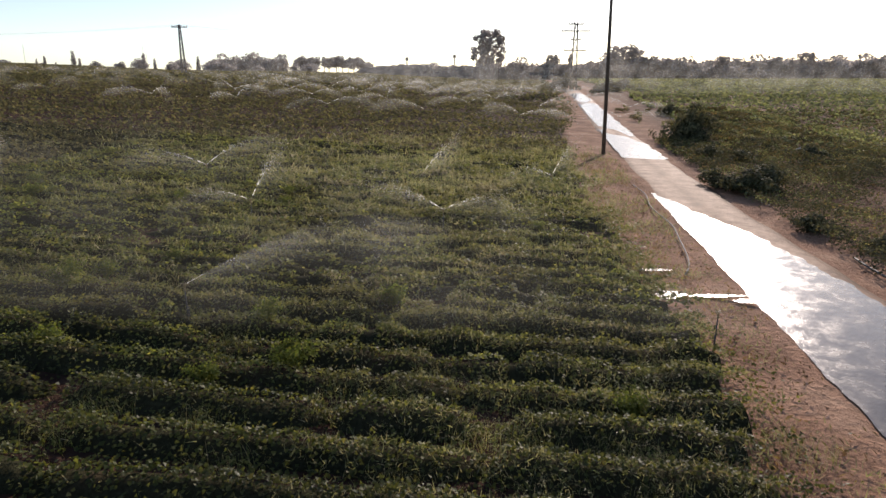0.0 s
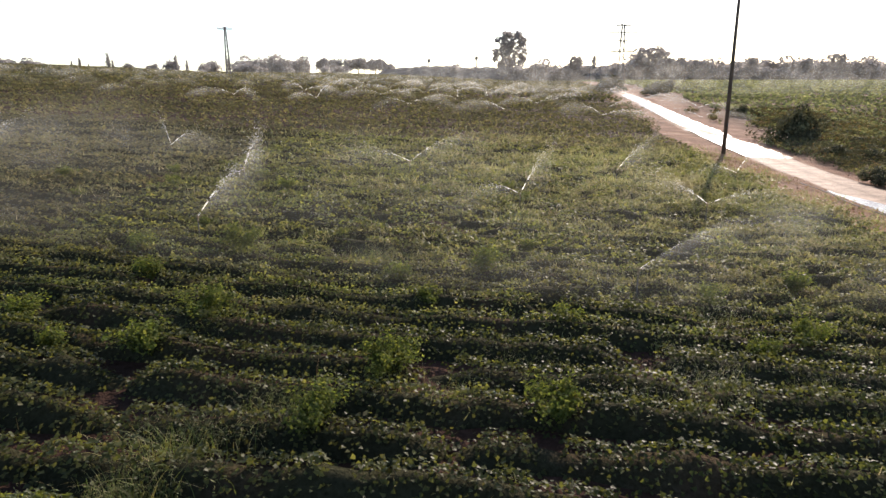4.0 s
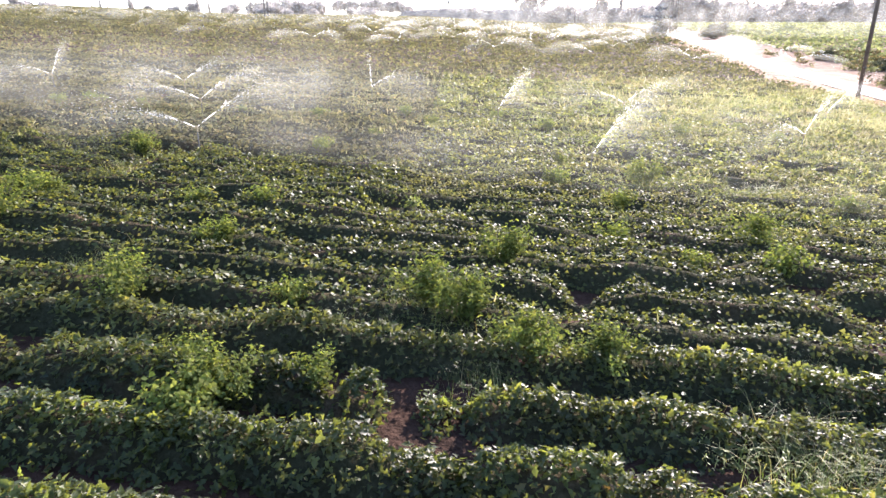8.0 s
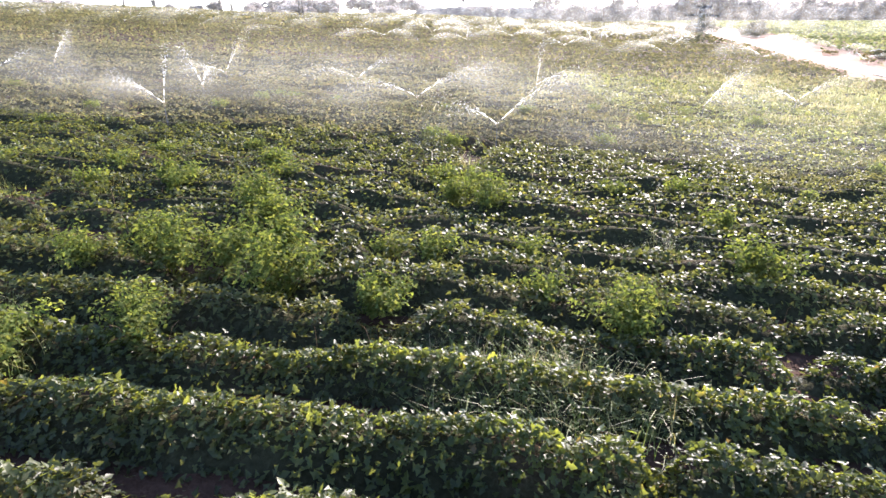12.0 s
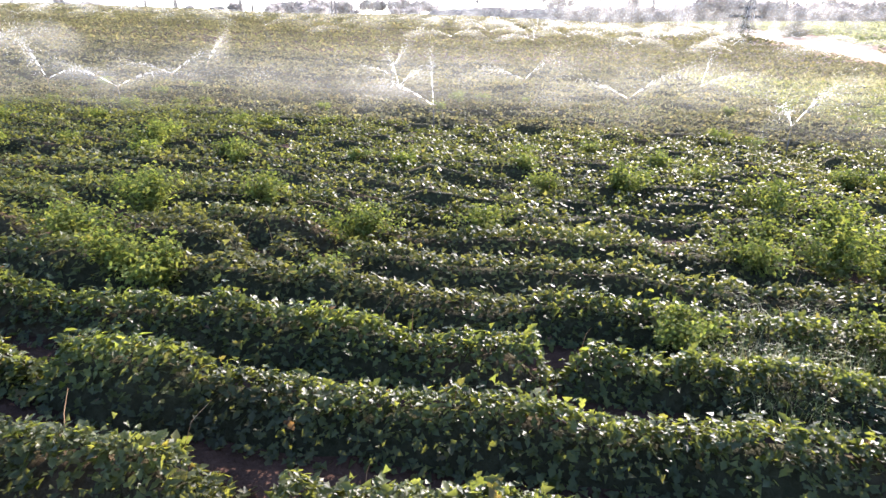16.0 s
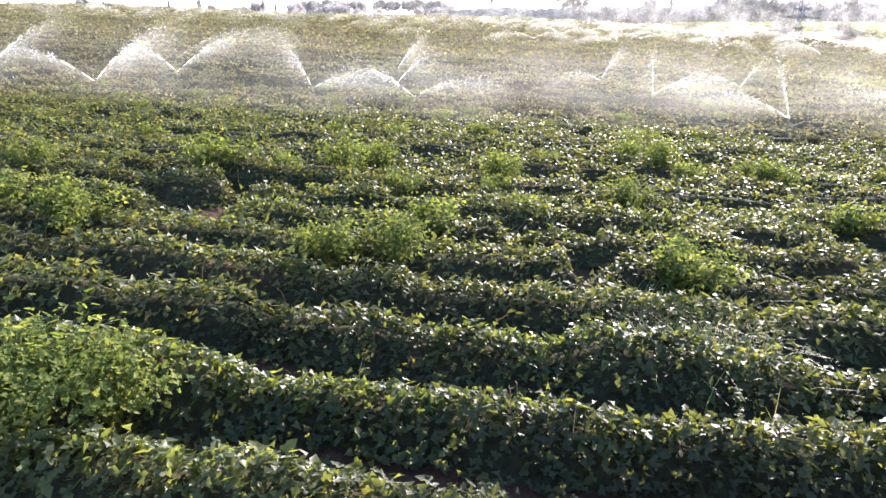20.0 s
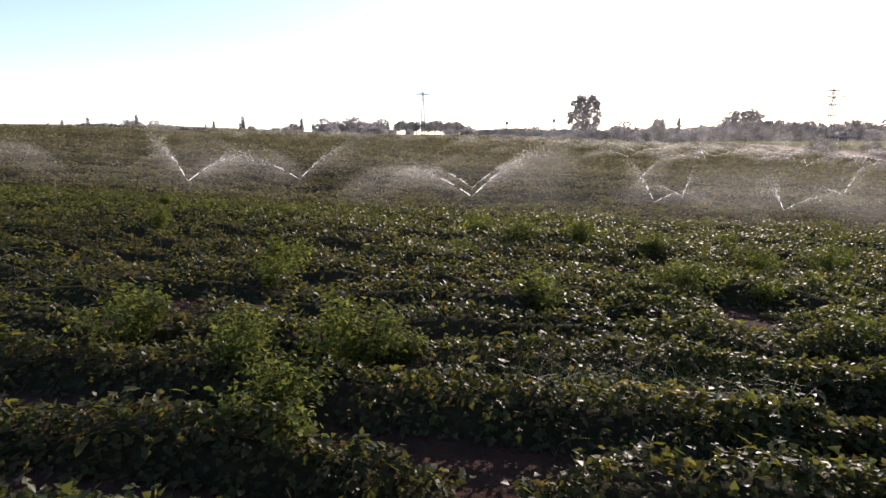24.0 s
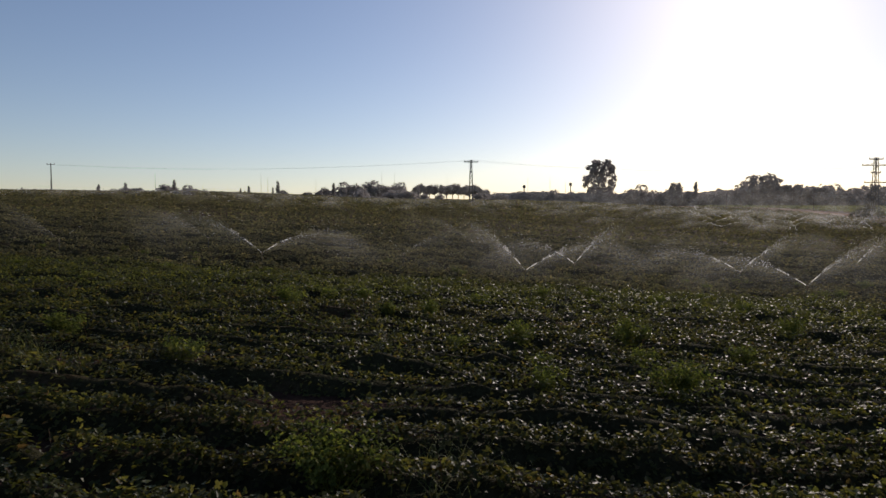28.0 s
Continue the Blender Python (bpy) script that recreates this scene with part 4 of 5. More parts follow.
def blobs_for(kind, h, rng):
    out = []
    if kind == "broad":
        for i in range(16):
            a, q = rng.uniform(0, 6.283), rng.uniform(0, 1) ** 0.7
            out.append((math.cos(a) * q * 0.48 * h, math.sin(a) * q * 0.48 * h, h * rng.uniform(0.42, 0.88 - 0.25 * q), h * rng.uniform(0.12, 0.2), h * rng.uniform(0.10, 0.17)))
    elif kind == "tall":
        for i in range(96):
            t = 0.20 + 0.75 * (i + 0.5) / 96
            a, q = i * 2.39996 + rng.normal(0, 0.3), rng.uniform(0.1, 1) ** 0.55
            w = 0.285 * h * min(1.0, ((t - 0.1) / 0.3)) ** 0.6 * min(1.0, (1.03 - t) / 0.26) ** 0.55
            out.append((math.cos(a) * q * w, math.sin(a) * q * w, t * h, h * rng.uniform(0.03, 0.07), h * rng.uniform(0.03, 0.06)))
    elif kind == "cypress":
        for i in range(12):
            t = 0.08 + 0.85 * i / 11
            w = 0.11 * h * (1 - t) ** 0.6 + 0.02 * h
            out.append((rng.normal(0, 0.01 * h), rng.normal(0, 0.01 * h), t * h, w, 0.09 * h))
    elif kind == "round":
        for i in range(14):
            d = rng.normal(0, 1, 3)
            d /= np.linalg.norm(d)
            out.append((d[0] * 0.30 * h, d[1] * 0.30 * h, h * 0.58 + d[2] * 0.28 * h, h * rng.uniform(0.13, 0.2), h * rng.uniform(0.12, 0.18)))
    else:  # shrub
        for i in range(15):
            a, q = rng.uniform(0, 6.283), rng.uniform(0, 1)
            out.append((math.cos(a) * q * 0.6 * h, math.sin(a) * q * 0.6 * h, h * rng.uniform(0.10, 0.75 - 0.3 * q), h * rng.uniform(0.20, 0.32), h * rng.uniform(0.16, 0.26)))
    return out


TREES = {}


def tree_kit(kind, variant):
    """Trunk, limbs and crown of a tree ten metres high."""
    if (kind, variant) not in TREES:
        rng = np.random.default_rng(900 + variant * 7 + len(kind))
        bl = blobs_for(kind, 10.0, rng)
        n = {"tall": 5200, "broad": 700, "round": 1200, "cypress": 400, "shrub": 1300, "bush": 2600}[kind]
        crown = crown_mesh("crown", 950 + variant, bl, n if kind != "bush" else 2600, {"tall": 0.34, "broad": 1.1, "round": 0.9, "cypress": 0.75, "shrub": 0.95, "bush": 0.7}[kind], BUSH_LEAF if kind == "bush" else HAZE_TREE_LEAF)
        pieces = []
        if kind not in ("shrub", "bush"):
            r = 0.16 if kind == "cypress" else 0.3
            pieces.append(tube([(0, 0, -0.5), (0.1, 0, 2.0), (0.0, 0.15, 4.5), (0.1, 0.1, 7.5)], [r * 1.3, r, r * 0.75, r * 0.2], 8))
        limbs = []
        if kind not in ("cypress",):
            for bx, by, bz, br, bh in bl[:9]:
                z0 = bz * (0.1 if kind in ("shrub", "bush") else 0.55)
                limbs.append(tube([(0, 0, z0), (bx * 0.5, by * 0.5, (z0 + bz) / 2), (bx, by, bz)], [0.13, 0.09, 0.03], 5, False))
        TREES[kind, variant] = (crown, mesh_from("trunk", *join(*pieces), BARK, True) if pieces else None, mesh_from("limbs", *join(*limbs), BARK, True) if limbs else None)
    return TREES[kind, variant]


def plant_tree(kind, variant, x, y, h, label, wide=1.0, turn=0.0, group="", base=None, name=None):
    crown, trunk, limbs = tree_kit(kind, variant)
    root = thing(name or ("shrub" if kind in ("shrub", "bush") else "tree"), label, "shrub" if kind in ("shrub", "bush") else "tree", group)
    z = float(land(x, y)) if base is None else base
    root.matrix_basis = pose(x, y, z, 0, 0, turn) @ Matrix.Diagonal((h / 10 * wide, h / 10 * wide, h / 10, 1))
    part("crown", crown, root)
    if trunk:
        part("trunk", trunk, root)
    if limbs:
        part("limbs", limbs, root)
    return root


def build_trees():
    rng = np.random.default_rng(61)
    plant_tree("tall", 0, 30, 449, 34.9, "tall eucalyptus with an open uneven crown on the skyline", 1.2, 40)
    plant_tree("round", 0, 95.2, 337, 18.5, "round dark broadleaf tree above the hedge", 1.5, 0)
    # two groves on the left skyline
    for i in range(9):
        plant_tree("shrub", i % 4, -166 + i * 5.6, 462 + rng.uniform(-8, 8), rng.uniform(16.5, 18.5) + (1.5 if 2 < i < 6 else 0) - 0.4 * i, "dark broadleaf tree of a skyline grove", 0.85, rng.uniform(0, 360), "grove on the skyline")
    for i in range(11):
        plant_tree("broad", (i + 1) % 4, -107 + i * 4.4, 452 + rng.uniform(-5, 5), rng.uniform(12, 14), "slim-trunked tree in a row on the skyline", 0.75, rng.uniform(0, 360), "row of trees on the skyline")
    plant_tree("broad", 2, -57, 445, 11, "small lone tree on the skyline", 0.9, 30)
    # the long belt to the right: low at first, then taller and nearer
    for i in range(78):
        x = -50 + i * 5.0 + rng.uniform(-1.5, 1.5)
        y = float(np.interp(x, [-50, 40, 66, 95, 120, 340], [428, 420, 395, 350, 318, 215])) + rng.uniform(-6, 6)
        h = float(np.interp(x, [-52, -22, 36, 48, 60, 90, 105, 125, 340], [4.0, 8.0, 8.6, 11.5, 9.5, 11.5, 12.5, 10.0, 10.0])) * (rng.uniform(1.3, 1.42) if x < 40 else rng.uniform(1.0, 1.5))
        plant_tree("shrub", i % 4, x, y, h, "low dense hedge on a rise" if x < 40 else "hedgerow tree in a dense dark belt", 1.15 if x < 40 else 0.95, rng.uniform(0, 360), "tree belt along the far field")
    for x, y, h, kd in ((66.5, 390, 15.6, "tall"), (61, 390, 11, "broad"), (72, 385, 11, "broad"), (75.5, 380, 15.5, "cypress"), (86, 370, 12.5, "broad"), (102, 322, 13.4, "broad"), (107, 320, 13.6, "broad"), (112, 318, 12.4, "broad"), (133, 300, 11.5, "tall"), (155, 290, 12, "broad"), (165, 285, 12.5, "tall"), (190, 275, 11, "round"), (215, 262, 13, "tall"), (225, 260, 11, "broad"), (255, 250, 12, "tall")):
        plant_tree(kd, 1, x, y, h, {"tall": "thin open tree standing above the hedge", "round": "rounded tree standing above the hedge", "broad": "spreading tree in the far belt", "cypress": "narrow dark cypress above the hedge"}[kd], 1.0, rng.uniform(0, 360))
    # a lower hedge in front of the belt
    for i in range(44):
        x = 40 + i * 6.5
        y = float(np.interp(x, [40, 66, 95, 120, 340], [410, 385, 338, 306, 205]))
        plant_tree("shrub", (i + 2) % 4, x, y + rng.uniform(-5, 5), rng.uniform(6, 9), "low dense hedge bush before the tree belt", 1.3, rng.uniform(0, 360), "tree belt along the far field")
    # scattered low trees on the far left skyline
    for i in range(64):
        x = -330 + i * 4.4 + rng.uniform(-2, 2)
        if rng.random() < 0.25:
            continue
        kd = "cypress" if rng.random() < 0.3 else "shrub"
        plant_tree(kd, i % 4, x, 262 + rng.uniform(-12, 25), rng.uniform(2.6, 6.0) * (1.2 if kd == "cypress" else 1.15), "low distant tree on the skyline", 1.3, rng.uniform(0, 360), "trees on the far skyline")
    # shrubs by the road
    plant_tree("bush", 0, 22.2, 54.7, 4.0, "dense dark shrub beside the farm road", 0.8, 20, name="roadside_shrub")
    plant_tree("bush", 1, 28.0, 145.8, 4.6, "dark rounded shrub at the road bend", 1.0, 80, name="roadside_shrub")
    for x, y, h in ((16.0, 31.4, 1.6), (17.3, 32.5, 1.75), (15.1, 33.4, 1.2), (14.5, 23.0, 0.95), (19.3, 44.2, 1.3), (20.8, 42.7, 1.2), (20.0, 24.5, 1.05), (22.4, 53.2, 1.7), (27.1, 44.7, 1.3), (15.1, 19.9, 0.7), (30.1, 70.7, 1.8), (30.6, 84.0, 1.8), (33, 130, 2.6), (37, 140, 3.0), (43, 150, 3)):
        plant_tree("bush", int(x) % 3, x, y, h, "low scrubby bush on the road verge", 1.3, rng.uniform(0, 360), "scrub bushes on the verge")


# ---------------------------------------------------------------- poles, pylons and wires
def utility_pole(x, y, h, lean=0.0):
    root = thing("utility_pole", "tall dark wooden utility pole beside the road", "utility pole")
    root.matrix_basis = pose(x, y, float(land(x, y)), 0, lean, 10)
    part("pole", mesh_from("pole", *tube([(0, 0, -0.6), (0, 0, h * 0.5), (0, 0, h)], [0.16, 0.135, 0.10], 12), POLE_WOOD, True), root)
    part("cap", mesh_from("cap", *tube([(0, 0, h), (0, 0, h + 0.03), (0, 0, h + 0.08)], [0.115, 0.115, 0.03], 12), STEEL, True), root, "grey metal cap")
    part("metal_plate", mesh_from("metal_plate", *box(0, -0.15, 2.2, 0.12, 0.01, 0.18), STEEL), root, "small metal plate")


def lattice(name, label, x, y, h, base, top, arms, turn=0.0):
    """A slim square lattice mast: legs, braces, arms with insulators."""
    root = thing(name, label, "pylon")
    root.matrix_basis = pose(x, y, float(land(x, y)), 0, 0, turn)
    w = lambda z: base + (top - base) * z / h
    for sx in (-1, 1):
        for sy in (-1, 1):
            part("leg", mesh_from("leg", *tube([(sx * w(0) / 2, sy * w(0) / 2, -0.3), (sx * w(h) / 2, sy * w(h) / 2, h)], 0.13 if name == "power_mast" else 0.09, 5), STEEL), root)
    bays = 9
    br = []
    for i in range(bays):
        z0, z1 = h * i / bays, h * (i + 1) / bays
        for ax in (0, 1):
            for s in (-1, 1):
                a, b = w(z0) / 2, w(z1) / 2
                p = [(-a, s * a, z0), (b, s * b, z1)] if ax == 0 else [(s * a, -a, z0), (s * b, b, z1)]
                br.append(tube(p, 0.04, 4, False))
    part("bracing", mesh_from("bracing", *join(*br), STEEL), root)
    for z, half in arms:
        arm = part("crossarm", mesh_from("crossarm", *join(box(0, 0, z, half * 2, 0.2, 0.22), tube([(-half, 0, z), (0, 0, z + 0.5), (half, 0, z)], 0.04, 4, False)), STEEL), root)
        for px in (-half * 0.95, -half * 0.3, half * 0.95):
            part("insulator", mesh_from("insulator", *tube([(px, 0, z + 0.05), (px, 0, z + 0.2), (px, 0, z + 0.24), (px, 0, z + 0.4), (px, 0, z + 0.5)], [0.05, 0.12, 0.06, 0.12, 0.04], 8), CERAMIC, True), arm)
    return root


def wire(p0, p1, sag, label, r=0.035, n=24, material=None):
    t = np.linspace(0, 1, n)[:, None]
    p = np.array([p0]) * (1 - t) + np.array([p1]) * t
    p[:, 2] -= sag * 4 * t[:, 0] * (1 - t[:, 0])
    ob = part("power_line", mesh_from("power_line", *tube(p, r, 4, False), material or STEEL), None, label)
    tagged(ob, category="wire", group="overhead wires")


def build_poles():
    utility_pole(12.3, 47.0, 13.2, -0.9)
    lattice("power_mast", "slim grey lattice mast with a crossarm at the field's far edge", -70, 165, 12.5, 1.1, 0.35, [(11.9, 2.0)], 5)
    lattice("power_pylon", "grey lattice pylon with several crossarms", 30.2, 147, 15.2, 1.5, 0.6, [(14.8, 1.7), (13.3, 3.4), (11.4, 1.2), (9.0, 2.7)], 0)
    z1, z2 = float(land(-70, 165)) + 12.4, float(land(30, 147)) + 13
    for o in (-2.2, 0, 2.2):
        wire((-70 + o, 165, z1), (-204 + o, 182, float(land(-204, 182)) + 8.7), 2.0, "thin overhead power line from mast to mast", 0.008)
        wire((-70 + o, 165, z1), (30.2 + o, 147, z2), 2.0, "thin overhead power line from mast to mast", 0.008)
        wire((30.2 + o, 147, z2), (150 + o, 128, z2 + 1), 2.5, "thin overhead power line from mast to mast", 0.008)
    for x, y, h in ((-204.6, 182.5, 9.0),):
        root = thing("utility_pole", "distant slim pole with a short crossarm", "utility pole")
        root.matrix_basis = pose(x, y, float(land(x, y)), 0, 0, 10)
        part("pole", mesh_from("pole", *tube([(0, 0, -0.4), (0, 0, h)], [0.18, 0.14], 8), POLE_WOOD, True), root)
        arm = part("crossarm", mesh_from("crossarm", *box(0, 0, h - 0.3, 2.4, 0.14, 0.14), POLE_WOOD), root)
        for px in (-1.1, 0, 1.1):
            part("insulator", mesh_from("insulator", *tube([(px, 0, h - 0.2), (px, 0, h + 0.15)], [0.09, 0.07], 6), CERAMIC, True), arm)
    # pale hoses that sag between posts before the belt
    knots = [(16.9, 13.9), (34.4, 12.9), (45.8, 12.7), (64.9, 13.8)]
    for (xa, za), (xb, zb) in zip(knots[:-1], knots[1:]):
        wire((xa, 200, za), (xb, 200, zb), 1.3, "pale sagging cable catching the low sun", 0.07, 24, PALE_PIPE)
    for xa, za in knots:
        root = thing("cable_post", "slim post carrying a pale sagging cable", "post", "posts of the sagging cable")
        root.matrix_basis = pose(xa, 200, float(land(xa, 200)), 0, 0, 0)
        h = za - float(land(xa, 200))
        part("shaft", mesh_from("shaft", *tube([(0, 0, -0.5), (0, 0, h)], [0.12, 0.09], 8), POLE_WOOD, True), root)
        part("clamp", mesh_from("clamp", *box(0, 0, h - 0.04, 0.3, 0.3, 0.2), STEEL), root)
    rng = np.random.default_rng(8)
    for i, (x, h) in enumerate(((-420, 20), (-395, 14), (-330, 24), (-300, 15), (-250, 26), (-236, 22), (-196, 20), (-140, 24), (-128, 21), (-86, 19), (-20, 20), (-2, 22), (10, 17))):
        y = 480 + rng.uniform(-10, 40)
        root = thing("antenna_mast", "very thin distant mast on the skyline", "mast", "masts on the skyline")
        root.matrix_basis = pose(x, y, float(land(x, y)), 0, 0, 0)
        part("shaft", mesh_from("shaft", *tube([(0, 0, -1), (0, 0, h * 0.6), (0, 0, h)], [0.2, 0.14, 0.08], 6), STEEL, True), root)
        part("top_piece", mesh_from("top_piece", *tube([(0, 0, h), (0, 0, h + 1.2)], [0.12, 0.03], 6), STEEL, True), root)
    for x, y, h in ((-27.6, 436, 10.8), (5.6, 432, 14)):
        root = thing("water_tower", "small distant tower post on the skyline", "tower")
        root.matrix_basis = pose(x, y, float(land(x, y)), 0, 0, 0)
        part("shaft", mesh_from("shaft", *tube([(0, 0, -1), (0, 0, h)], [0.45, 0.4], 10), STEEL, True), root)
        part("tank", mesh_from("tank", *tube([(0, 0, h), (0, 0, h + 0.3), (0, 0, h + 2.0), (0, 0, h + 2.4)], [0.6, 1.1, 1.1, 0.4], 12), STEEL, True), root)


# ---------------------------------------------------------------- sprinklers
def jet(rng, az, n, speed, lift, drop, span=0.42):
    """A pulsing stream that soon breaks into loose drops."""
    tt = rng.uniform(0, 1, n) ** 1.25
    tt = tt[np.sin(tt * 46 + rng.uniform(0, 6)) + rng.normal(0, 0.5, n) > -0.2]
    n = len(tt)
    loose = np.clip((tt - 0.15) / 0.85, 0, 1)
    v = speed * rng.normal(1, 0.02 + 0.12 * loose, n)
    el = lift + rng.normal(0, 0.016 + 0.09 * loose, n)
    a = az + rng.normal(0, 0.016 + 0.12 * loose, n)
    t = tt * (span if lift > 0.7 else span * 1.3)
    r = v * np.cos(el) * t * (1 - 0.2 * t)
    z = v * np.sin(el) * t - 4.4 * t * t + 1.02
    p = np.stack([np.cos(a) * r, np.sin(a) * r, np.maximum(z, 0.1)], -1)
    return p, drop * rng.uniform(0.3, 1.4, n) * (1.0 - 0.35 * tt)


def jet_mesh(seed, jets, drop, span=0.42):
    rng = np.random.default_rng(seed)
    p, s = zip(*[jet(rng, az, n, sp, el, drop, span) for az, n, sp, el in jets])
    p, s = np.vstack(p), np.concatenate(s)
    tri = [(0.0, 0.62, 0), (-0.5, -0.3, 0), (0.5, -0.3, 0)]
    v, f = scatter(tri, [(0, 1, 2)], p, rng.normal(0, 1, (len(p), 3)), s, rng.uniform(0, 6.283, len(p)), rng)
    return mesh_from("jet", v, f, DROPS)


def veil_mesh(seed, jets, thick, span=0.5, nt=18, nw=10):
    """Blown spray: a feather below each thrown arc, densest along the stream and at its foot."""
    rng = np.random.default_rng(seed)
    vs, fs, th, o = [], [], [], 0
    for az, n, sp, el in jets:
        drift = rng.uniform(-0.5, 0.5)
        T, W = np.meshgrid(np.linspace(0, 1, nt), np.linspace(0, 1, nw) ** 1.4, indexing="ij")
        t = T * (span if el > 0.7 else span * 1.5)
        rr = sp * math.cos(el) * t * (1 - 0.2 * t) * (1 - 0.22 * W * T)
        top = sp * math.sin(el) * t - 4.4 * t * t + 1.04 + 0.05 * T
        z = np.maximum(top - W * (top - 0.12) * np.clip(0.2 + 1.2 * T, 0, 1), 0.1)
        ang = az + 0.05 * np.sin(5 * T) * T
        side = drift * W * T * 1.3
        p = np.stack([np.cos(ang) * rr - np.sin(ang) * side, np.sin(ang) * rr + np.cos(ang) * side, z], -1)
        d = np.clip(T * 3.5 + 0.15, 0, 1) * (1 - T) ** 0.9 * (0.6 * np.exp(-6 * W) + 0.5 * (1 - W) ** 1.3) * np.clip(W * 5 + 0.12, 0, 1) * np.clip((1 - W) * 2, 0, 1)
        vs.append(p.reshape(-1, 3))
        th.append((d * thick).ravel())
        i = np.arange(nt - 1)[:, None] * nw + np.arange(nw - 1)[None]
        fs.append(np.stack([i, i + nw, i + nw + 1, i + 1], -1).reshape(-1, 4) + o)
        o += nt * nw
    me = mesh_from("mist", np.vstack(vs), np.vstack(fs), MIST, True)
    at = me.attributes.new("thickness", "FLOAT", "POINT")
    at.data.foreach_set("value", np.concatenate(th).astype(np.float32))
    return me


def sprinkler_parts():
    riser = mesh_from("riser", *tube([(0, 0, -0.25), (0, 0, 0.45), (0, 0, 0.92)], [0.014, 0.013, 0.012], 8), PIPE, True)
    collar = mesh_from("collar", *tube([(0, 0, 0.90), (0, 0, 0.91), (0, 0, 0.95), (0, 0, 0.96)], [0.015, 0.024, 0.024, 0.015], 8), BRASS, True)
    head = mesh_from("head", *join(tube([(0, 0, 0.95), (0, 0, 0.98), (0, 0, 1.03), (0, 0, 1.05)], [0.02, 0.028, 0.024, 0.012], 8), tube([(-0.03, 0, 1.05), (0.0, 0, 1.09), (0.03, 0, 1.05)], 0.006, 5, False)), BRASS, True)
    nozzle = mesh_from("nozzle", *tube([(0.0, 0, 0.99), (0.05, 0, 1.01), (0.09, 0, 1.03)], [0.016, 0.012, 0.008], 8), BRASS, True)
    arm = mesh_from("swing_arm", *box(0.02, 0, 1.045, 0.17, 0.012, 0.014), BRASS)
    stake = mesh_from("stake", *tube([(0.03, 0, -0.25), (0.03, 0, 0.55)], [0.006, 0.006], 5), STEEL, True)
    return riser, collar, head, nozzle, arm, stake


def build_sprinklers():
    rng = np.random.default_rng(91)
    bits = sprinkler_parts()
    names = ("riser", "collar", "head", "nozzle", "swing_arm", "stake")
    near, far = [], []
    for s in range(5):
        a = (0.35, 0.15, -0.2, 0.5, 1.2)[s]
        b = math.pi - (0.45, 0.2, 0.6, -0.1, 0.9)[s]
        jets = [[(a, 420, 8.0, 0.60), (b, 260, 6.6, 0.5)], [(a, 200, 5.6, 0.5), (b, 420, 7.0, 1.12)], [(a, 460, 7.4, 0.95)], [(a, 320, 7.4, 0.5), (b, 380, 8.0, 0.66)], [(a, 300, 6.6, 1.15), (b, 340, 7.0, 0.55)]][s]
        veil = veil_mesh(520 + s, jets, (0.27, 0.23, 0.30, 0.23, 0.26)[s])
        bare = veil_mesh(560 + s, jets, (0.27, 0.23, 0.30, 0.25, 0.27)[s])
        faint = veil_mesh(570 + s, jets, (0.24, 0.20, 0.26, 0.20, 0.23)[s])
        low = [(z, 340, 9.6, 0.24 + 0.28 * e) for z, m, k, e in jets]
        near.append((jet_mesh(500 + s, [(z, int(m * 4.2), k, e) for z, m, k, e in jets], 0.017), veil, bare, faint))
        far.append((jet_mesh(540 + s, low, 0.055, 0.72), veil_mesh(580 + s, low, 0.46, 0.75, 9, 6), jet_mesh(545 + s, [(z, 110, k, e) for z, m, k, e in low], 0.04, 0.66), veil_mesh(585 + s, low, 0.22, 0.7, 9, 6)))

    wide = []
    for s in range(3):
        throw = [(0.15 + 0.1 * s, 1500, (8.6, 8.0, 9.0)[s], (0.78, 0.62, 0.70)[s]), (math.pi - 0.2 * s, 1500, (8.0, 8.8, 8.2)[s], (0.60, 0.80, 0.55)[s])]
        wide.append((jet_mesh(590 + s, throw, 0.024, 0.6), jet_mesh(593 + s, [(z, 420, k, e) for z, m, k, e in throw], 0.014, 0.5), veil_mesh(595 + s, throw, 0.36, 0.72), veil_mesh(598 + s, throw[:1], 0.16, 0.6)))
    stream = [(0.3, 900, 9.6, 0.47)]
    low_jet = (jet_mesh(509, stream, 0.011, 0.5), veil_mesh(519, stream, 0.4, 0.55))

    def place(x, y, sprays, label, turn=None):
        root = thing("sprinkler", label, "sprinkler", "irrigation sprinklers in the field")
        root.matrix_basis = pose(x, y, float(land(x, y)) - 0.2, 0, 0, (rng.choice((0, 180)) + rng.uniform(-38, 38)) if turn is None else turn)
        for nm, me in zip(names, bits):
            part(nm, me, root)
        if sprays is not None:
            for nm, me, lb in (("jet", sprays[0], "bright backlit water jets"), ("mist", sprays[1], "drifting fine spray")):
                ob = part(nm, me, root, lb)
                ob["kind"] = "stuff"
                ob.visible_shadow = False

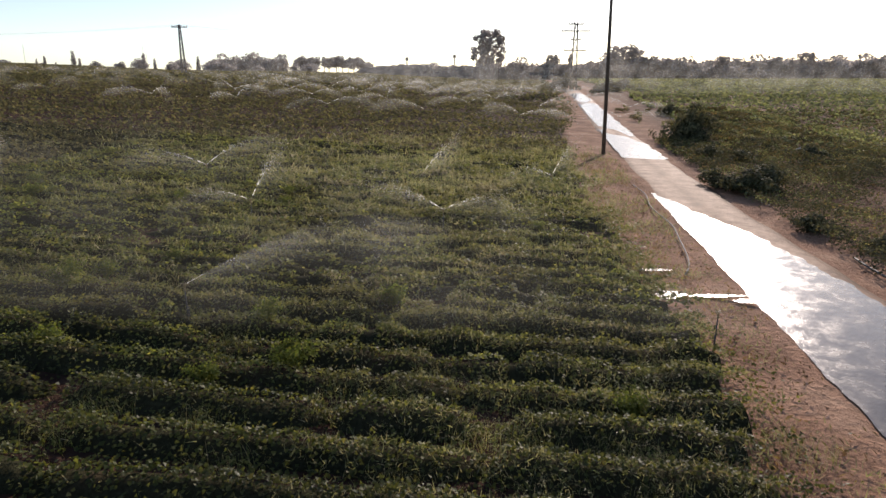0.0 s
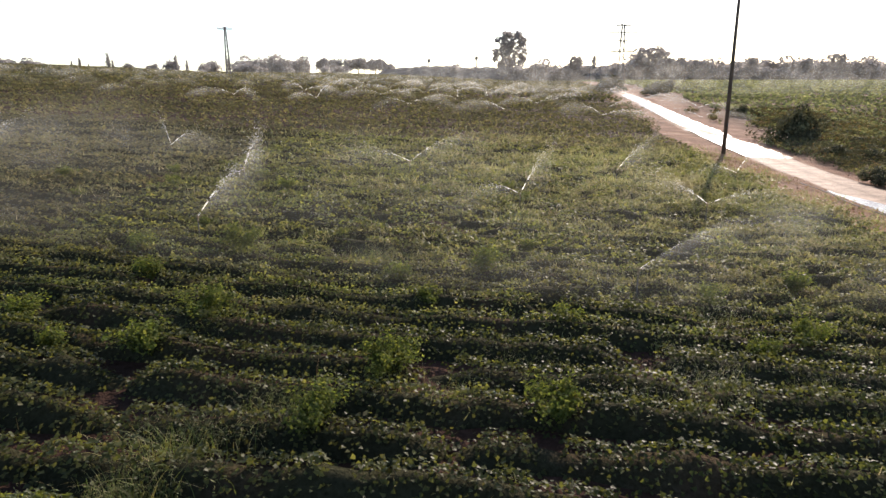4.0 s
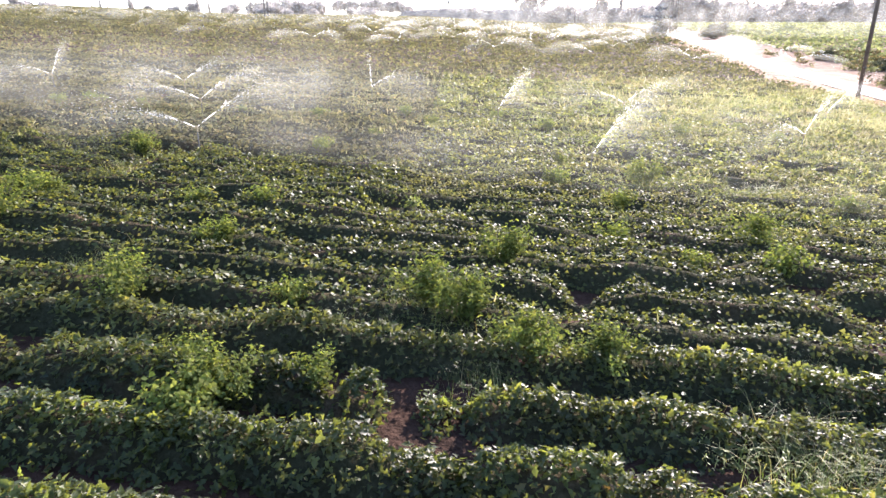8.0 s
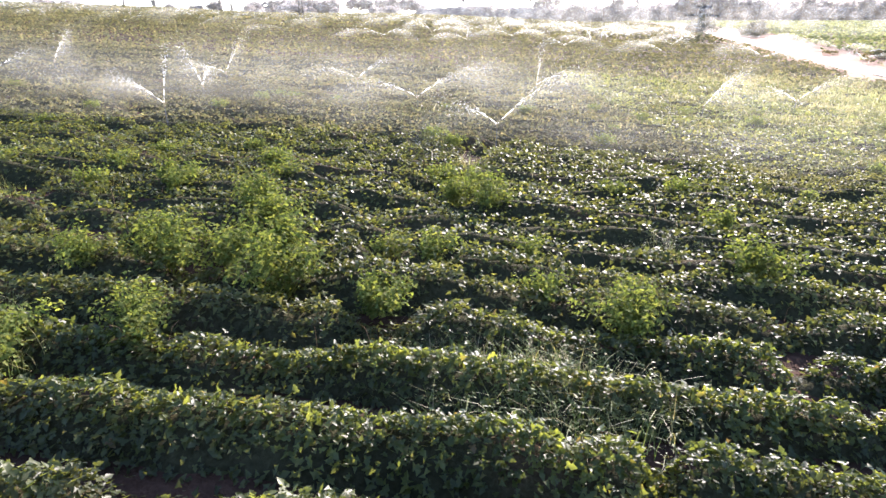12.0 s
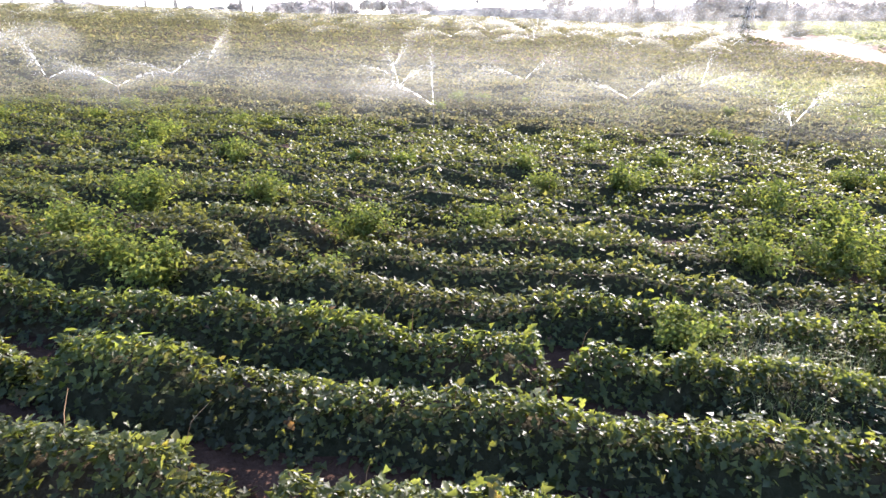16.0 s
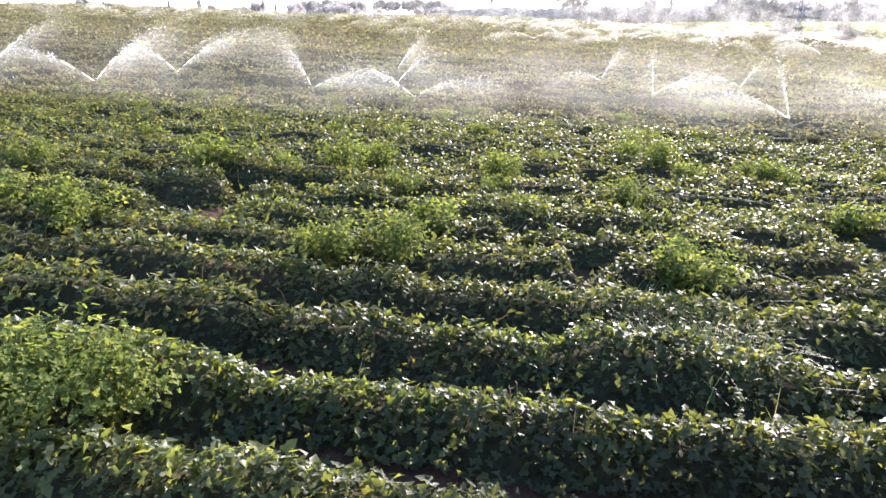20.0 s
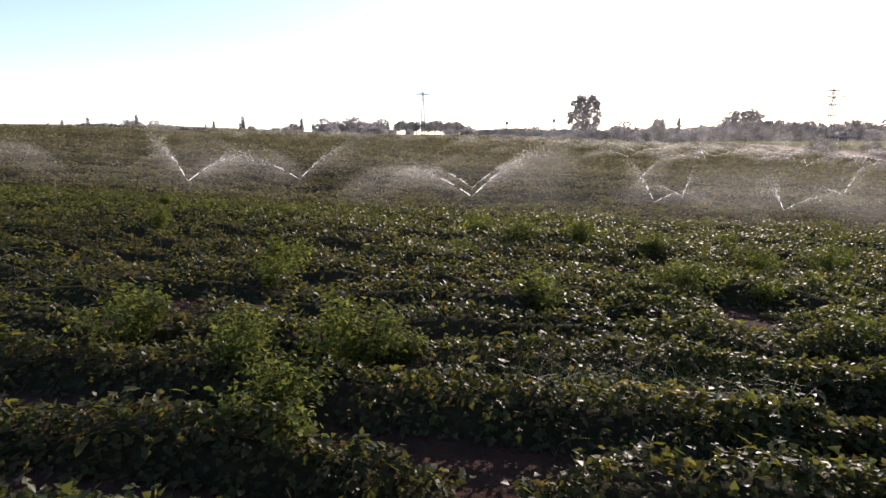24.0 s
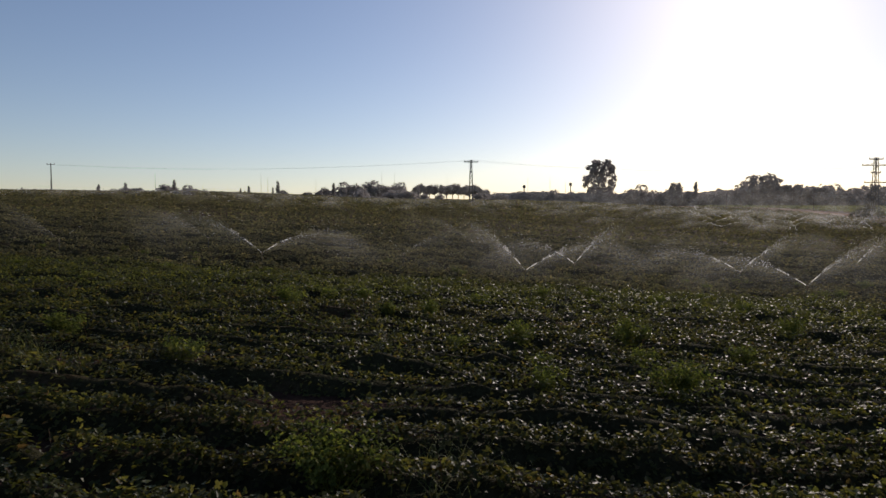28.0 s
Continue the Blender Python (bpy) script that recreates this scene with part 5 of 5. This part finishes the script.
    # three lines square to the road, about eleven metres from riser to riser
    spots = [(5.3, 10.9), (-5.1, 11.0), (-15.3, 13.7), (-26.0, 14.8), (-36.2, 16.0), (-47.3, 18.4), (-58.4, 19.0), (-69.5, 19.9), (-81.5, 22.3), (-92, 23.5),
             (-0.1, 19.8), (-6.6, 19.8), (-17.2, 22.6), (-28.8, 21.8), (-38.0, 23.2), (-48.5, 25.0), (-51.2, 20.5), (-58.3, 25.0), (-66.5, 25.0), (-75.2, 25.5), (-86.5, 28),
             (5.2, 29.3), (-1.1, 28.0), (-11.0, 27.3), (-23.2, 29.3), (-32.3, 28.3), (-39.0, 28.5), (-49.1, 30.5), (-61.0, 31.5), (-71.5, 33)]
    for i, (x, y) in enumerate(spots):
        if i == 0:
            place(x, y, None, "idle sprinkler riser standing above the vines")
        elif i == 1:
            place(x, y, low_jet, "impact sprinkler on a thin riser throwing backlit water jets", 5)
        elif x < -54:
            place(x, y, (wide[i % 3][0 if x > -83 and y < 25.2 else 1], wide[i % 3][2 if x > -83 and y < 25.2 else 3]), "impact sprinkler on a thin riser throwing two long backlit jets")
        else:
            place(x, y, (near[i % 5][0], near[i % 5][1 if i < 21 and x < -20 else 2 if i < 21 else 3]), "impact sprinkler on a thin riser throwing backlit water jets")
    place(-61.5, 9.7, None, "idle sprinkler riser standing above the vines")
    place(-69.2, 11.8, None, "idle sprinkler riser standing above the vines")
    for j, y in enumerate((74, 88, 100, 110, 119.5, 129, 140)):
        for i in range(17):
            x = 20 - i * 11.5 + (j % 2) * 5.5 + rng.uniform(-1, 1)
            place(x, y + 0.06 * (20 - x) + rng.uniform(-1, 1), far[(i + j) % 5][:2] if x > -38 else far[(i + j) % 5][2:], "distant sprinkler spraying a low white arc")


def build_spray_and_haze():
    """Fine spray that hangs over the lines of sprinklers and drifts along them. The last sheet is haze, added to pale
    the tree belt.
    """
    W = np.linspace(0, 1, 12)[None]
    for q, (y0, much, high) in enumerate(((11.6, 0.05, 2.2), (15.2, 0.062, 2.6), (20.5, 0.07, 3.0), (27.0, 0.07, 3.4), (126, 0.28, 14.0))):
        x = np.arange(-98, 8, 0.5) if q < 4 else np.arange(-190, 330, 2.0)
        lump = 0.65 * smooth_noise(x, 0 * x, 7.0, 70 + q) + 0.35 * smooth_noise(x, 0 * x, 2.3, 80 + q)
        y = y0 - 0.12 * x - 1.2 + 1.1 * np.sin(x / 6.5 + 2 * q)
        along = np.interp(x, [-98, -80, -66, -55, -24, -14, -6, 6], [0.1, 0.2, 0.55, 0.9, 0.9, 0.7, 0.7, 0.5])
        # tall far veil, run on past the sprinklers to haze the distant trees
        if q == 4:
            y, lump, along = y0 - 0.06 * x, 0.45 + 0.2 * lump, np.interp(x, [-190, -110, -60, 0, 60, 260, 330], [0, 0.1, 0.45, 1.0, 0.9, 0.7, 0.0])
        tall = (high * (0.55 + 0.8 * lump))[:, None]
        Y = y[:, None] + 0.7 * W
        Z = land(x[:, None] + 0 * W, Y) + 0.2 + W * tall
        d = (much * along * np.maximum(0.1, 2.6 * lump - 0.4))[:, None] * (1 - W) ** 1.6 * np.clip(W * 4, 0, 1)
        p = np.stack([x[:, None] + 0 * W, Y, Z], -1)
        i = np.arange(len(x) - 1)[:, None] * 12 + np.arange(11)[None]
        me = mesh_from("spray_haze_bank", p.reshape(-1, 3), np.stack([i, i + 12, i + 13, i + 1], -1).reshape(-1, 4), MIST, True)
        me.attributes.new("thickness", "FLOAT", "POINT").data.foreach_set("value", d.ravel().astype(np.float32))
        ob = tagged(part("spray_haze_bank", me), "thin veil of drifting spray and added haze", "spray", kind="stuff")
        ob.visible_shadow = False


def build_dead_stems():
    """Thin dry stems that stick out of the nearest rows."""
    rng = np.random.default_rng(71)
    pieces = []
    for i in range(420):
        k = int(rng.integers(-8, 9))
        x = rng.uniform(-92, -8)
        y = float(row_line(k, x)) + rng.normal(0, 0.12)
        if y < closest(x) - 0.5:
            continue
        z = float(land(x, y)) + 0.3
        a, h = rng.uniform(0, 6.283), rng.uniform(0.1, 0.32)
        d = np.array([math.cos(a), math.sin(a), 0]) * h * rng.uniform(0.1, 0.8)
        p = np.array([x, y, z])
        pieces.append(tube([p, p + d * 0.4 + (0, 0, h * 0.7), p + d + (0, 0, h)], [0.004, 0.003, 0.0015], 3, False))
    tagged(part("dry_stem", mesh_from("dry_stem", *join(*pieces), STRAW)), "thin dry stems sticking out of the vines", "stem", kind="stuff")


def build_clods():
    """Loose lumps and straw on the bare strips along the road."""
    rng = np.random.default_rng(44)
    n = 600
    y = rng.uniform(2, 46, n)
    left = rng.random(n) < 0.7
    x = np.where(left, road_mid(y) - rng.uniform(1.9, 4.6, n), road_mid(y) + rng.uniform(1.95, 4.0, n))
    s = rng.gamma(2.0, 0.011, n) + 0.008
    rock = np.array([(1, 0, 0.1), (-0.6, 0.8, 0), (-0.5, -0.9, 0.1), (0.1, 0.1, 0.8), (0, 0, -0.6)])
    tri = [(0, 1, 3), (1, 2, 3), (2, 0, 3), (1, 0, 4), (2, 1, 4), (0, 2, 4)]
    v, f = scatter(rock, tri, np.stack([x, y, land(x, y) + s * 0.3], -1), np.stack([rng.normal(0, 0.4, n), rng.normal(0, 0.4, n), np.ones(n)], -1), s, rng.uniform(0, 6.283, n), rng)
    tagged(part("soil_clod", mesh_from("soil_clod", v, f, SOIL)), "loose red soil clods beside the road", "soil", kind="stuff")
    n = 4500
    y = rng.uniform(2, 46, n)
    x = road_mid(y) - 1.9 - rng.beta(1.6, 1.2, n) * 3.0
    keep = smooth_noise(x, y, 0.7, 33) > 0.3
    x, y = x[keep], y[keep]
    n = len(x)
    v, f = scatter(NARROW, HEART_F, np.stack([x, y, land(x, y) + rng.uniform(0.02, 0.12, n)], -1), np.stack([rng.normal(0, 0.8, n), rng.normal(0, 0.8, n), np.full(n, 0.6)], -1), rng.uniform(0.06, 0.16, n), rng.uniform(0, 6.283, n), rng)
    tagged(part("straw_litter", mesh_from("straw_litter", v, f, STRAW)), "short dry straw and stubble on red soil", "vegetation", kind="stuff")


def build_pipes():
    y = np.arange(16.0, 33.0, 0.5)
    x = road_mid(y) - 2.35 + 0.12 * np.sin(0.9 * y) - 0.9 * np.clip((20 - y) / 4, 0, 1) ** 2
    p = np.stack([x, y, land(x, y) + 0.07], -1)
    tagged(part("irrigation_pipe", mesh_from("irrigation_pipe", *tube(p, 0.026, 8), PALE_PIPE, True)), "pale irrigation pipe lying along the road edge", "pipe")
    y = np.arange(8.0, 20.0, 1.0)
    x = road_mid(y) + 3.1 + 0.1 * np.sin(y)
    p = np.stack([x, y, land(x, y) + 0.05], -1)
    tagged(part("irrigation_pipe", mesh_from("irrigation_pipe", *tube(p, 0.035, 8), PIPE, True)), "dark irrigation pipe lying along the road verge", "pipe")


HEAP = (33.8, 91.3)
HOSES = ((27.7, 54.5, 1.2), (27.5, 47.0, 0.4))


def build_verge_clutter():
    """A pale rubble heap and short lengths of cut hose on the verge."""
    rng = np.random.default_rng(83)
    rock = np.array([(1, 0, 0.1), (-0.5, 0.85, 0), (-0.5, -0.85, 0.1), (0.1, 0.1, 0.8), (0, 0, -0.6)])
    tri = [(0, 1, 3), (1, 2, 3), (2, 0, 3), (1, 0, 4), (2, 1, 4), (0, 2, 4)]
    n = 130
    r, th = 1.5 * np.sqrt(rng.random(n)), rng.uniform(0, 6.283, n)
    x, y = HEAP[0] + r * np.cos(th), HEAP[1] + 0.7 * r * np.sin(th)
    z = land(x, y) + 0.55 * np.clip(1 - r / 1.5, 0, 1) * rng.uniform(0.5, 1.0, n) + 0.05
    nor = np.stack([rng.normal(0, 0.5, n), rng.normal(0, 0.5, n), np.ones(n)], -1)
    v, f = scatter(rock, tri, np.stack([x, y, z], -1), nor, rng.uniform(0.12, 0.3, n), rng.uniform(0, 6.283, n), rng)
    tagged(part("rubble_heap", mesh_from("rubble_heap", v, f, WALL_PLASTER)), "small heap of pale rubble on bare red soil", "rubble", kind="stuff")
    for hx, hy, turn in HOSES:
        t = np.linspace(0, 1, 12)
        px, py = hx + 0.9 * (t - 0.5) * math.cos(turn) + 0.2 * np.sin(5 * t), hy + 1.4 * (t - 0.5) * math.sin(turn) + 0.15 * np.cos(4 * t)
        p = np.stack([px, py, land(px, py) + 0.42 + 0.15 * np.sin(3.1 * t)], -1)
        tagged(part("hose_piece", mesh_from("hose_piece", *tube(p, 0.05, 8), WALL_PLASTER, True)), "short pale length of hose lying on the scrub", "hose", "cut hoses on the verge")


build_ground()
build_rise()
build_road()
build_poles()
build_trees()
build_right_side()
build_crop()
build_meadow()
build_weeds()
build_sprinklers()
build_spray_and_haze()
build_dead_stems()
build_clods()
build_pipes()
build_verge_clutter()
